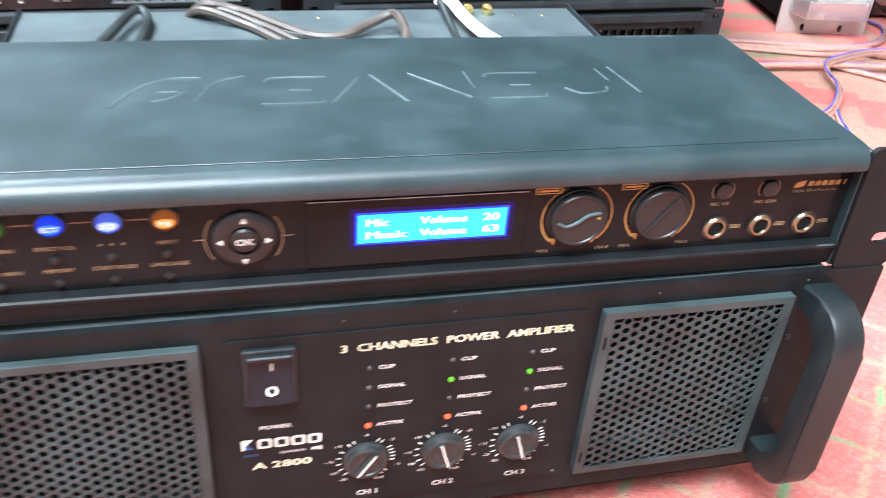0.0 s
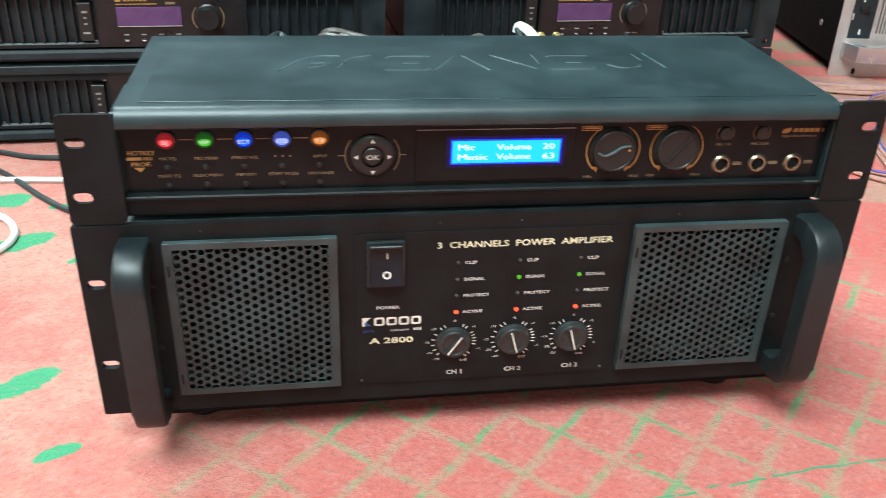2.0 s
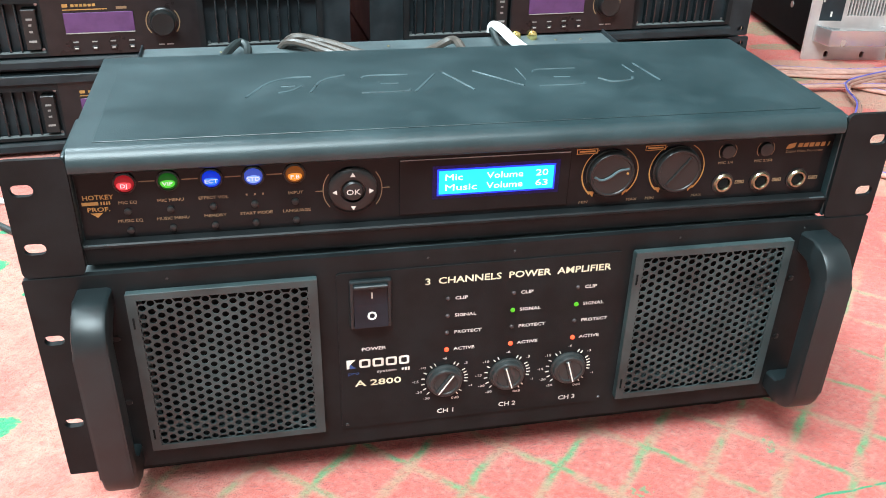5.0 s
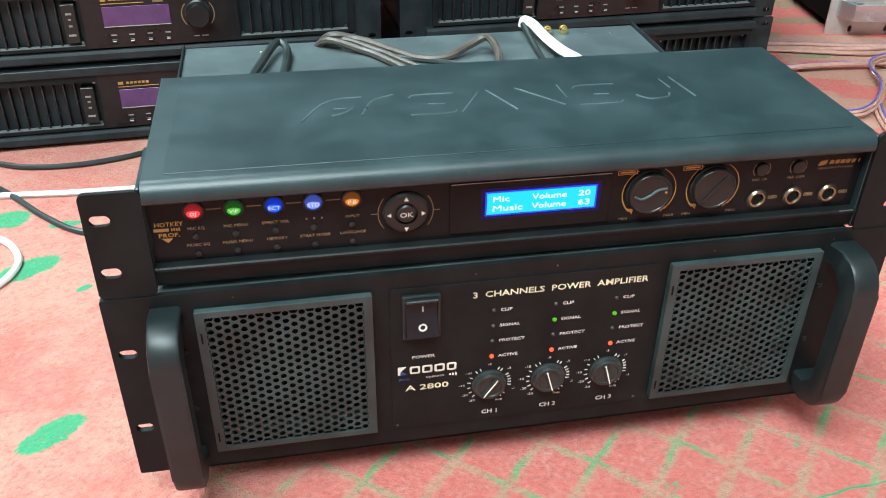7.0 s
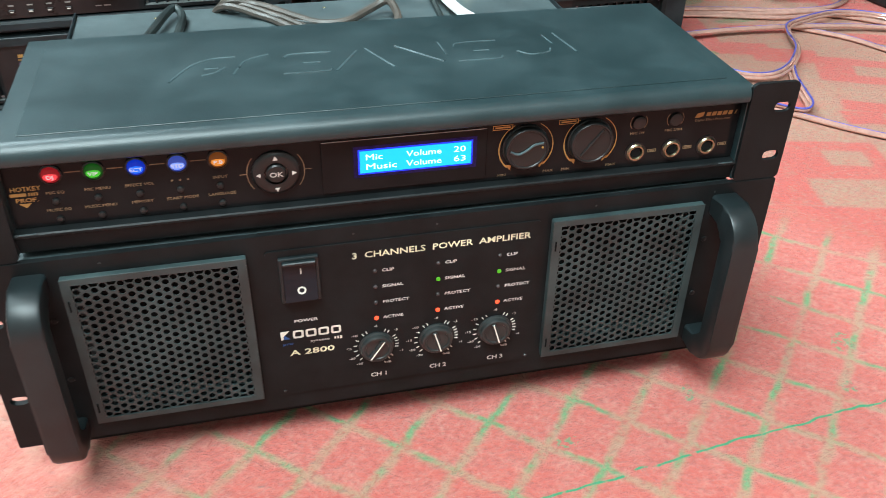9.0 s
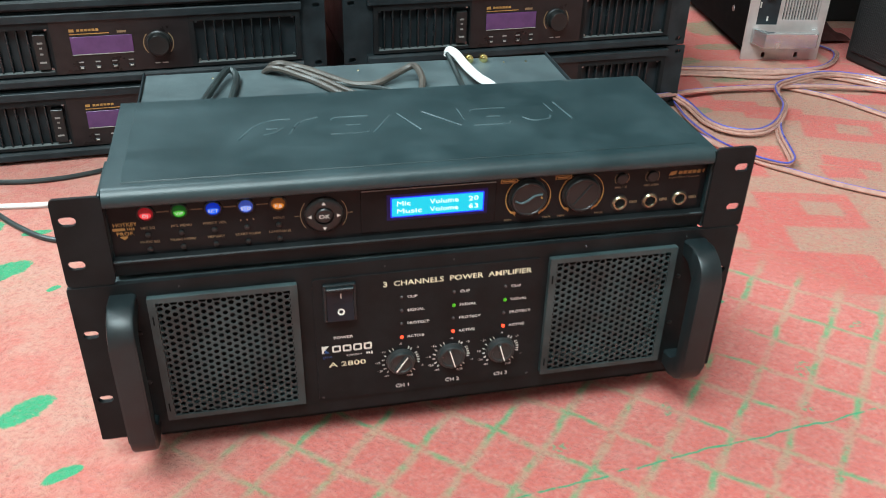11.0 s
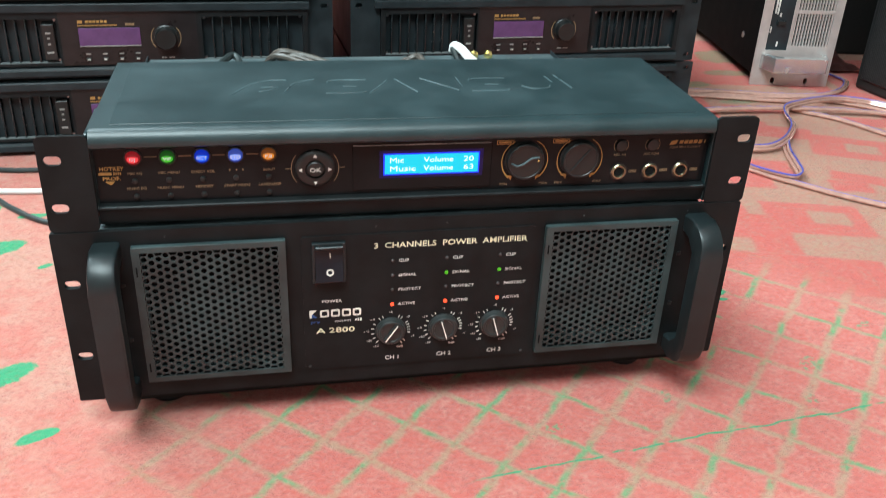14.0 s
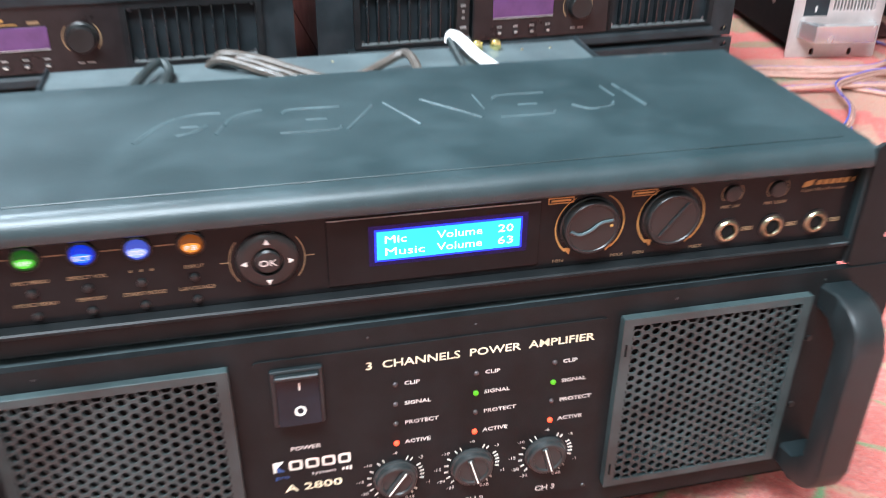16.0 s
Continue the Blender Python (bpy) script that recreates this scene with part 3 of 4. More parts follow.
def power_amplifier():
    amp = thing("power_amplifier", "black three channel rack power amplifier with perforated grilles, on carpet", "amplifier", m=pose(0, 0, 0.0014, LEAN, -0.34, 0))
    z0, z1 = 0.0250, 0.1588
    plate = extruded(rounded(-0.2413, 0.2413, z0, z1, 0.0012, 2), 0, 0.004, "y")
    tools = bmesh.new()
    for sx in (-1, 1):
        for z in (0.0630, 0.1204):
            slot_cutter(tools, sx * 0.2325, z)
        box(sx * 0.142 - 0.0455, sx * 0.142 + 0.0455, -0.02, 0.03, 0.0455, 0.1425, bm=tools)
    front = part_of_mesh("faceplate", cut(plate, tools), PLATE, amp)
    for sx in (-1, 1):
        for z in (0.118, 0.074):
            part("screw", lathe([(0.0020, 0), (0.0018, 0.0006), (0.0006, 0.0008)], 10, at=(sx * 0.2 - 0.001, 0.0, z)), KNOB, front, smooth=True)
    for x in (-0.17, -0.03, 0.02, 0.12, 0.2):
        part("screw", lathe([(0.0007, 0), (0.0005, 0.0003)], 8, at=(x, 0.0, 0.1535)), DIALK, front)
    for k, sx in enumerate((-1, 1)):
        g = part("grille", hole_sheet(sx * 0.142 - 0.05, sx * 0.142 + 0.05, 0.040, 0.148, -0.0045, -0.0038), GRILLE, amp, "perforated dark grey steel grille")
        lip = bmesh.new()
        box(sx * 0.142 - 0.05, sx * 0.142 + 0.05, -0.0047, -0.0001, 0.1469, 0.1481, 0.0004, 1, bm=lip)
        box(sx * 0.142 - 0.05, sx * 0.142 + 0.05, -0.0047, -0.0001, 0.0399, 0.0411, 0.0004, 1, bm=lip)
        for e in (-1, 1):
            box(sx * 0.142 + e * 0.0496 - 0.0005, sx * 0.142 + e * 0.0496 + 0.0005, -0.0046, -0.0001, 0.0411, 0.1469, bm=lip)
        part("rim", lip, GRILLE, g)
        part("backing", box(sx * 0.142 - 0.0455, sx * 0.142 + 0.0455, 0.016, 0.018, 0.0455, 0.1425), INSIDE, amp)
        part("clip_slot", box(sx * 0.142 - 0.0482, sx * 0.142 - 0.0472, -0.0052, -0.0040, 0.1265, 0.1335), INSIDE, g)
        part("clip_slot", box(sx * 0.142 - 0.0482, sx * 0.142 - 0.0472, -0.0052, -0.0040, 0.049, 0.056), INSIDE, g)
        part("handle", handle_bar(sx * 0.2075 - 0.0088, sx * 0.2075 + 0.0088, 0.0300 + 0.0015 * sx, 0.1512, 0.034, 0.021, 0.008, 0.0145), HANDLE, amp, "curved black satin handle", smooth=True)
    # printed control panel
    y = -0.0010
    panel = part("control_panel", extruded(rounded(-0.0815, 0.0850, 0.0375, 0.1480, 0.002, 3), y, -0.0001, "y"), PLATE, amp)
    for x, z in ((-0.0785, 0.0405), (0.0818, 0.0405)):
        part("rivet", lathe([(0.0011, 0), (0.0008, 0.0005)], 8, at=(x, y, z)), DIALK, panel)
    lettering("title", "3  CHANNELS  POWER  AMPLIFIER", 0.0042, -0.0318, 0.1385, CREAM, panel, y, bold=0.018, span=0.1105)
    for k, cx in enumerate((-0.0182, 0.0208, 0.0598)):
        for word, z, lit, text in (("CLIP", 0.1259, LENS_OFF, "unlit clip light"), ("SIGNAL", 0.1140, LAMP_GREEN if k else LENS_OFF, "green signal light" if k else "unlit signal light"),
                                   ("PROTECT", 0.1021, LENS_OFF, "unlit protect light"), ("ACTIVE", 0.0900, LAMP_RED, "glowing red active light")):
            led(panel, cx, z, y, lit, text)
            lettering("light_caption", word, 0.0021, cx + 0.0042, z, DIM, panel, y, 1.27, bold=0.025)
        level_knob(amp, cx - 0.0008, 0.0676, y, (34, -16, -16)[k], "round black level knob with a white pointer")
        dial_scale(panel, cx - 0.0008, 0.0672, y)
        lettering("channel_caption", f"CH {k + 1}", 0.0032, cx + 0.0006, 0.0434, DIM, panel, y, 1.12, "CENTER", bold=0.025)
    lettering("power_caption", "POWER", 0.0022, -0.0615, 0.0958, DIM, panel, y, 1.32, "CENTER", bold=0.025)
    lettering("model_number", "A 2800", 0.0042, -0.0730, 0.0711, CREAM, panel, y, bold=0.02, span=0.0278)
    lettering("small_caption", "pro", 0.0022, -0.0770, 0.0790, BLUE_INK, panel, y, 1.5)
    lettering("small_caption", "system", 0.0020, -0.0600, 0.0790, DIM, panel, y, 1.5)
    # maker's mark as plain shapes: a wedge and four rounded frames
    mark = bmesh.new()
    extruded([(-0.0776, 0.0826), (-0.0760, 0.0826), (-0.0760, 0.0850), (-0.0724, 0.0888), (-0.0776, 0.0888)], y - 0.0002, y, "y", mark)
    for k in range(4):
        x0 = -0.0702 + 0.0078 * k
        w = (0.0066, 0.0066, 0.0066, 0.0062)[k]
        outer, inner = rounded(x0, x0 + w, 0.0826, 0.0888, 0.0014, 3), rounded(x0 + 0.0014, x0 + w - 0.0014, 0.0840, 0.0874, 0.0006, 3)
        ring = [[mark.verts.new((p[0], y - 0.0002, p[1])) for p in line] for line in (outer, inner)]
        for n in range(len(outer)):
            m = (n + 1) % len(outer)
            mark.faces.new((ring[0][n], ring[0][m], ring[1][m], ring[1][n]))
    part("maker_mark", mark, WHITE, panel, "white plain shapes of the maker's mark")
    part("maker_mark_accent", extruded([(-0.0757, 0.0826), (-0.0722, 0.0826), (-0.0757, 0.0860)], y - 0.0002, y, "y"), BLUE_INK, panel)
    bars("mark_blocks", [(-0.0445 + 0.0018 * i, 0.0790, 0.0012, 0.0014 + 0.0005 * i) for i in range(3)], WHITE, panel, y)
    # rocker switch
    sx, sz = -0.0628, 0.1278
    sw = part("rocker_switch", cut(box(sx - 0.0117, sx + 0.0117, -0.0036, 0.0, sz - 0.0158, sz + 0.0158, 0.0009), box(sx - 0.0098, sx + 0.0098, -0.01, 0.01, sz - 0.0140, sz + 0.0140)), HANDLE, amp, "black rocker switch pressed at the top")
    part("rocker_hood", box(sx - 0.0098, sx + 0.0098, -0.0060, -0.0008, sz + 0.0118, sz + 0.0140, 0.0006, 1), HANDLE, sw)
    rock = extruded([(0.0, sz - 0.0135), (-0.0062, sz - 0.0135), (-0.0034, sz), (-0.0014, sz + 0.0135), (0.0, sz + 0.0135)], sx - 0.0095, sx + 0.0095, "x")
    rocker = part("rocker", rock, ROCKER, sw, "glossy blue-black rocker")
    tilt = math.degrees(math.atan2(0.0028, 0.0135))
    lettering("on_sign", "I", 0.0036, 0, 0, WHITE, rocker, 0, 1.2, "CENTER", bold=0.02, matrix=pose(sx + 0.0008, -0.0026, sz + 0.0058, -9, 0, 0))
    lettering("off_sign", "O", 0.0048, 0, 0, WHITE, rocker, 0, 1.0, "CENTER", bold=0.045, matrix=pose(sx + 0.0004, -0.0051, sz - 0.0062, -tilt, 0, 0))
    # steel case and feet
    part("chassis", box(-0.2190, 0.2140, 0.0190, 0.394, 0.0300, 0.1560, 0.0012, 1), DECK, amp, "dusty grey-black steel case")
    # dark block added to keep the gap below the faceplate in shade
    part("under_case_block", box(-0.2150, 0.2125, 0.0042, 0.392, 0.0190, 0.0298), INSIDE, amp)
    lid = bmesh.new()
    box(-0.2170, 0.2120, 0.0045, 0.393, 0.1561, 0.1570, 0.0003, 1, bm=lid)
    part("lid", lid, DECK, amp)
    for x in (-0.2186, 0.2128):
        part("side_lip", box(x - 0.0008, x + 0.0008, 0.012, 0.3935, 0.1562, 0.1608, 0.0004, 1), REAR_BLACK, amp)
    for x in (-0.15, 0.16, 0.0, 0.185):
        part("screw", lathe([(0.0016, 0), (0.0011, 0.0007)], 10, at=(x, 0.376, 0.157), axis="z"), NICKEL, amp)
    for x in (-0.185, 0.185):
        for yy in (0.04, 0.36):
            low = -0.0014 - yy * math.tan(radians(LEAN))
            part("foot", lathe([(0.014, low), (0.016, low + 0.004), (0.014, 0.0195)], 16, at=(x, yy, 0), axis="z"), RUBBER, amp, smooth=True)
    return amp


power_amplifier()


# ---- karaoke sound processor, upper unit ----
def processor_outline():
    """Side view (y, z) of the extruded case: rolled top edge, sunken front, rolled lower lip."""
    return ([(0.147, 0.1600), (0.147, 0.2257), (0.0085, 0.2257)] + arc(0.0085, 0.2172, 0.0085, 90, 178, 8)[1:]
            + [(0.0006, 0.2150), (0.0022, 0.2138), (0.0092, 0.2138), (0.0092, 0.1728), (0.0092, 0.1600)])


def arrow(parent, x, z, y, turn, size=0.0017):
    own = extruded([(-size * 0.8, -size * 0.6), (size * 0.8, -size * 0.6), (0, size * 0.9)], -0.0001, 0, "y")
    return part("arrow", own, DIM, parent, matrix=pose(x, y, z, 0, turn, 0))


def big_knob(parent, x, z, y, turn, wave):
    knob = part("volume_knob", lathe([(0.0142, 0), (0.0142, 0.0010), (0.0136, 0.0015), (0.0133, 0.0040), (0.0126, 0.0048), (0.0118, 0.0048), (0.0114, 0.0042), (0.0003, 0.0040)], 36), KNOB, parent, "round black volume knob", smooth=True, matrix=pose(x, y, z, 0, turn, 0))
    if wave:
        part("grip_ridge", swept([(-0.0102, -0.0042, 0.0), (-0.006, -0.0045, -0.0022), (-0.001, -0.0046, -0.0008), (0.004, -0.0045, 0.0022), (0.0098, -0.0042, 0.0026)], 0.0008, 8, 5), PALE_RIDGE, knob, "paler wavy grip ridge", smooth=True)
    else:
        part("grip_ridge", box(-0.0009, 0.0009, -0.0050, -0.0038, -0.0104, 0.0104, 0.0005), KNOB, knob)
    part("pointer", lathe([(0.0008, 0.0040), (0.0006, 0.0048)], 8, at=(0.0092 if wave else 0.0, 0, 0.0 if wave else 0.0092)), GOLD if wave else WHITE, knob, "small pointer dot")
    return knob


def sound_processor():
    unit = thing("sound_processor", "black rack karaoke processor with lit keys on the amplifier", "processor", m=pose(0, 0, 0.0016, LEAN, 0, 0))
    body = part("case", extruded(processor_outline(), -0.2100, 0.2092, "x"), COVER, unit, smooth=True)
    bmesh_lid = box(-0.1985, 0.1985, 0.0128, 0.1462, 0.2256, 0.2262, 0.0002, 1)
    press = part("lid", bmesh_lid, COVER, unit, "dusty black lid with raised strokes pressed in it")
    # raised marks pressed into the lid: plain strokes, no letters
    # each stroke's highlight is put into its paler colour
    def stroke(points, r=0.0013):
        part("pressed_stroke", swept([(x, yy, 0.2260) for x, yy in points], r * 0.68, 8, 4, flat=0.9), PALE_RIDGE, press, smooth=True)
    stroke([(-0.124, 0.066), (-0.112, 0.088), (-0.100, 0.0965), (-0.086, 0.0975)])
    stroke([(-0.106, 0.072), (-0.098, 0.0755), (-0.092, 0.082)])
    stroke([(-0.088, 0.070), (-0.080, 0.090), (-0.066, 0.0985)])
    stroke([(-0.104, 0.082), (-0.096, 0.0822)], 0.001)
    for x0 in (-0.060, 0.046):
        stroke([(x0 + 0.001, 0.0665), (x0 + 0.026, 0.0665), (x0 + 0.030, 0.0700)])
        stroke([(x0 + 0.014, 0.0812), (x0 + 0.024, 0.0806)], 0.001)
        stroke([(x0 + 0.003, 0.0905), (x0 + 0.008, 0.0955), (x0 + 0.032, 0.0955)])
    stroke([(-0.028, 0.065), (-0.012, 0.0940)])
    stroke([(-0.006, 0.0965), (0.007, 0.065)])
    stroke([(0.013, 0.0975), (0.038, 0.068)])
    stroke([(0.041, 0.099), (0.042, 0.078)], 0.001)
    stroke([(0.087, 0.076), (0.094, 0.069), (0.106, 0.071), (0.109, 0.076)])
    stroke([(0.111, 0.099), (0.113, 0.084)], 0.001)
    stroke([(0.119, 0.101), (0.124, 0.068)])
    bars("lid_note", [(0.0, 0.0, 0.011, 0.0006), (0.012, 0.0002, 0.006, 0.0006), (0.024, 0.0005, 0.010, 0.0005)], DUST, unit, 0.0).matrix_basis = pose(0.147, 0.1432, 0.2263, -90, 0, 0)
    # rack brackets
    for sx in (-1, 1):
        a, b = sorted((sx * 0.2103, sx * 0.2413))
        tools = bmesh.new()
        for z in ((0.1745, 0.2073) if sx < 0 else (0.1768, 0.2096)):
            slot_cutter(tools, sx * 0.2325, z, 0.0108, 0.0064)
        r = part_of_mesh("rack_bracket", cut(extruded(rounded(a, b, 0.1590 + 0.0012 * sx, 0.2246 + 0.0012 * sx, 0.0035, 4), 0.0008, 0.0034, "y"), tools), PLATE, unit, "black steel rack bracket with two oblong slots")
        part("side_flange", box(min(sx * 0.2102, sx * 0.2128), max(sx * 0.2102, sx * 0.2128), 0.0034, 0.052, 0.1602, 0.2236, 0.0007, 1), COVER, r)
    lip = extruded([(0.0091, 0.1738), (0.0036, 0.1734), (0.0027, 0.1727), (0.0026, 0.1716), (0.0036, 0.1708), (0.0054, 0.1618), (0.0064, 0.1602), (0.0091, 0.1602)], -0.2122, 0.2122, "x")
    part("lower_lip", lip, PLATE, unit, "black lip below the front panel")
    part("lip_pale_edge", box(-0.2075, -0.199, 0.0028, 0.0034, 0.1729, 0.1734), PALE_RIDGE, unit)
    part("lip_pale_edge", box(0.199, 0.2085, 0.0028, 0.0034, 0.1728, 0.1734), PALE_RIDGE, unit)
    y = 0.0086
    face = part("front_panel", box(-0.2095, 0.2095, y, 0.0093, 0.1740, 0.2136), GLOSS, unit, "glossy black front panel")
    # five lit keys and their small buttons
    keys = ((-0.1858, KEY_RED, "red lit round key"), (-0.1646, KEY_GREEN, "green round key"), (-0.1432, KEY_BLUE, "blue lit round key"), (-0.1221, KEY_WHITE, "blue-white lit round key"), (-0.1010, KEY_AMBER, "amber round key"))
    for k, (x, lit, text) in enumerate(keys):
        key = part("hot_key", lathe([(0.0047, 0), (0.0047, 0.0012), (0.0041, 0.0024), (0.0027, 0.0031), (0.0004, 0.0033)], 20, at=(x, y, 0.2052)), lit, unit, text, smooth=True)
        core = lathe([(0.0037, 0.0), (0.0032, 0.0006), (0.0018, 0.0009), (0.0002, 0.0010)], 16)
        bmesh.ops.transform(core, matrix=pose(x, y - 0.0026, 0.2050, -6, 0, 0) @ Matrix.Diagonal((1.0, 1, 0.74, 1)), verts=core.verts[:])
        part("key_core", core, SHINE[("red", "green", "blue", "white", "amber")[k]], key, smooth=True)
        part("bezel", lathe([(0.0057, 0), (0.0057, 0.0012), (0.0049, 0.0016), (0.0048, 0.0)], 20, at=(x, y, 0.2052)), KNOB, key, smooth=True)
        lettering("key_print", ("DJ", "VIP", "ECT", "STD", "P.B")[k], 0.0021, x, 0.2050, KEY_INK, key, y - 0.0037, 1.25, "CENTER", bold=0.01)
        if k < 4:
            bars("key_link", [(x + 0.0107, 0.2054, 0.0080, 0.0006)], TAN, face, y)
        for z in (0.1890, 0.1780):
            part("small_button", lathe([(0.0019, 0), (0.0018, 0.0012), (0.0012, 0.0016)], 12, at=(x - 0.0005, y, z)), KNOB, unit, smooth=True)
    for x, z, word in ((-0.1858, 0.1941, "MIC EQ"), (-0.1646, 0.1941, "MIC MENU"), (-0.1432, 0.1941, "EFFECT VOL"), (-0.1010, 0.1941, "INPUT"), (-0.1858, 0.1836, "MUSIC EQ"), (-0.1646, 0.1836, "MUSIC MENU"), (-0.1432, 0.1836, "MEMORY"), (-0.1221, 0.1836, "START MODE"), (-0.1010, 0.1836, "LANGUAGE")):
        lettering("key_caption", word, 0.0017, x, z, TAN, face, y, 1.15, "CENTER", bold=0.015)
    bars("key_dots", [(-0.1221 + d, 0.1946, 0.0009, 0.0010) for d in (-0.0042, 0.0, 0.0042)], TAN, face, y)
    lettering("hot_key_title", "HOTKEY", 0.0026, -0.2074, 0.1978, GOLD, face, y, bold=0.02, span=0.0150)
    lettering("hot_key_title", "PROF.", 0.0024, -0.2060, 0.1910, GOLD, face, y, bold=0.02, span=0.0110)
    bars("hot_key_stripe", [(-0.2040, 0.1944, 0.0080, 0.0018)] + [(-0.1985 + 0.0013 * i, 0.1944, 0.0007, 0.0018) for i in range(4)], GOLD, face, y)
    part("hot_key_tip", extruded([(-0.2045, 0.1890), (-0.1985, 0.1890), (-0.2012, 0.1864)], y - 0.0002, y, "y"), GOLD, face)
    # ring of arrows round the OK key
    ring = part("arrow_pad", lathe([(0.0132, 0), (0.0132, 0.0012), (0.0122, 0.0024), (0.0105, 0.0030), (0.0068, 0.0026), (0.0064, 0.0010)], 32, at=(-0.0710, y, 0.1940)), KNOB, unit, "round black arrow pad", smooth=True)
    part("ok_key", lathe([(0.0056, 0.0), (0.0056, 0.0026), (0.0048, 0.0034), (0.0003, 0.0036)], 24, at=(-0.0710, y, 0.1940)), KNOB, ring, smooth=True)
    lettering("ok_print", "OK", 0.0030, -0.0710, 0.1940, DIM, ring, y - 0.0037, 1.2, "CENTER", bold=0.01)
    for dx, dz, turn in ((0, 0.0096, 0), (0.0096, 0, 90), (0, -0.0096, 180), (-0.0096, 0, -90)):
        arrow(ring, -0.0710 + dx, 0.1940 + dz, y - 0.0031, turn)
    for a0, a1, sx in ((-38, 38, 1), (142, 218, -1)):
        bm = bmesh.new()
        arc_band(-0.0710, 0.1940, 0.0157, 0.0005, a0, a1, y, bm)
        box(-0.0710 + sx * 0.0178 - 0.0019, -0.0710 + sx * 0.0178 + 0.0019, y - 0.0002, y, 0.1938, 0.1942, bm=bm)
        part("pad_line", bm, TAN, face)
    # display
    lens = part("display_window", box(-0.0460, 0.0496, y - 0.0008, y, 0.1768, 0.2090, 0.0003, 1), GLOSS, unit, "glossy dark display window")
    bars("window_line", [(0.0018, 0.2091, 0.0945, 0.0005)], REAR_PRINT, lens, y - 0.0005)
    # glowing sheet behind the display, added for its violet bloom
    part("display_bloom", box(-0.0280, 0.0436, y - 0.0008, y - 0.0006, 0.1852, 0.2050), LCD_BLOOM, lens, "violet bloom round the display, made as a glowing sheet")
    lcd = part("display", box(-0.0244, 0.0401, y - 0.0011, y - 0.0007, 0.1882, 0.2020), LCD_GLOW, unit, "lit cyan two-line character display")
    # rim drawn wider than the display to take in its blue bloom
    part("display_edge", box(-0.0254, 0.0411, y - 0.0009, y - 0.0007, 0.1872, 0.2030), LCD_EDGE_BLOOM, lcd, "blue rim and bloom of the lit display, made to glow")
    for word, x, z in (("Mic", -0.0214, 0.1982), ("Volume", 0.0021, 0.1982), ("20", 0.0296, 0.1982), ("Music", -0.0214, 0.1921), ("Volume", 0.0021, 0.1921), ("63", 0.0296, 0.1921)):
        lettering("display_word", word, 0.0037, x, z, LCD_INK, lcd, y - 0.0012, 1.0, span={3: 0.0095, 6: 0.0205, 2: 0.0070, 5: 0.0175}[len(word)])
    # volume knobs with gold arcs
    for x, turn, wave in ((0.0736, -4, True), (0.1136, 38, False)):
        big_knob(unit, x - 0.0004, 0.1950, y, turn, wave)
        bm = bmesh.new()
        arc_band(x, 0.1945, 0.0165, 0.0010, 62, -48, y, bm, taper=True)
        arc_band(x, 0.1945, 0.0165, 0.0010, 118, 228, y, bm, taper=True)
        for a in (-52, 232):
            c = (x + 0.0165 * math.cos(radians(a)), 0.1945 + 0.0165 * math.sin(radians(a)))
            d = -1 if a < 0 else 1
            bm2 = extruded([(c[0] - 0.0018, c[1] + 0.0022), (c[0] + 0.0018, c[1] + 0.0022), (c[0] + d * 0.0012, c[1] - 0.0014)], y - 0.0003, y, "y")
            joined(bm, bm2)
        part("gold_arc", bm, GOLD, face)
        bars("caption_box", [(x - 0.0148, 0.2085 + d, 0.0120, 0.0004) for d in (-0.0013, 0.0013)] + [(x - 0.0148 + d, 0.2085, 0.0004, 0.0022) for d in (-0.0058, 0.0058)] + [(x - 0.0148, 0.2085, 0.0092, 0.0009)], GOLD, face, y)
        lettering("range_caption", "MIN", 0.0018, x - 0.0140, 0.1772, TAN, face, y, 1.2, "CENTER")
        lettering("range_caption", "MAX", 0.0018, x + 0.0150, 0.1772, TAN, face, y, 1.2, "CENTER")
    # microphone sockets and small trims
    for k, x in enumerate((0.1438, 0.1674, 0.1908)):
        jack = part("microphone_socket", lathe([(0.0058, 0), (0.0058, 0.0010), (0.0050, 0.0020), (0.0040, 0.0020), (0.0034, 0.0008), (0.0034, -0.003)], 24, at=(x, y, 0.1840)), NICKEL, unit, "nickel microphone socket", smooth=True)
        part("washer", lathe([(0.0066, 0), (0.0066, 0.0007), (0.0056, 0.0008), (0.0056, 0.0)], 24, at=(x, y, 0.1840)), KNOB, jack)
        part("socket_hole", lathe([(0.0033, 0), (0.0031, 0.0012)], 16, at=(x, y, 0.1840)), INSIDE, jack)
        bars("socket_caption", [(x + 0.0108, 0.1832, 0.0058, 0.0004), (x + 0.0108, 0.1848, 0.0058, 0.0004), (x + 0.0081, 0.1840, 0.0004, 0.0016), (x + 0.0135, 0.1840, 0.0004, 0.0016), (x + 0.0108, 0.1840, 0.0036, 0.0006)], TAN, face, y)
        if k < 2:
            part("trim_button", lathe([(0.0042, 0), (0.0040, 0.0016), (0.0030, 0.0020), (0.0004, 0.0018)], 20, at=(x - 0.0005, y, 0.2040)), KNOB, unit, smooth=True)
            bm = bmesh.new()
            arc_band(x - 0.0005, 0.2040, 0.0054, 0.0004, -45, 45, y, bm, 8)
            arc_band(x - 0.0005, 0.2040, 0.0054, 0.0004, 135, 225, y, bm, 8)
            part("trim_lines", bm, TAN, face)
            lettering("trim_caption", ("MIC 1/4", "MIC 2/3/4")[k], 0.0016, x - 0.0005, 0.1968, TAN, face, y, 1.25, "CENTER", bold=0.015)
    mark = bmesh.new()
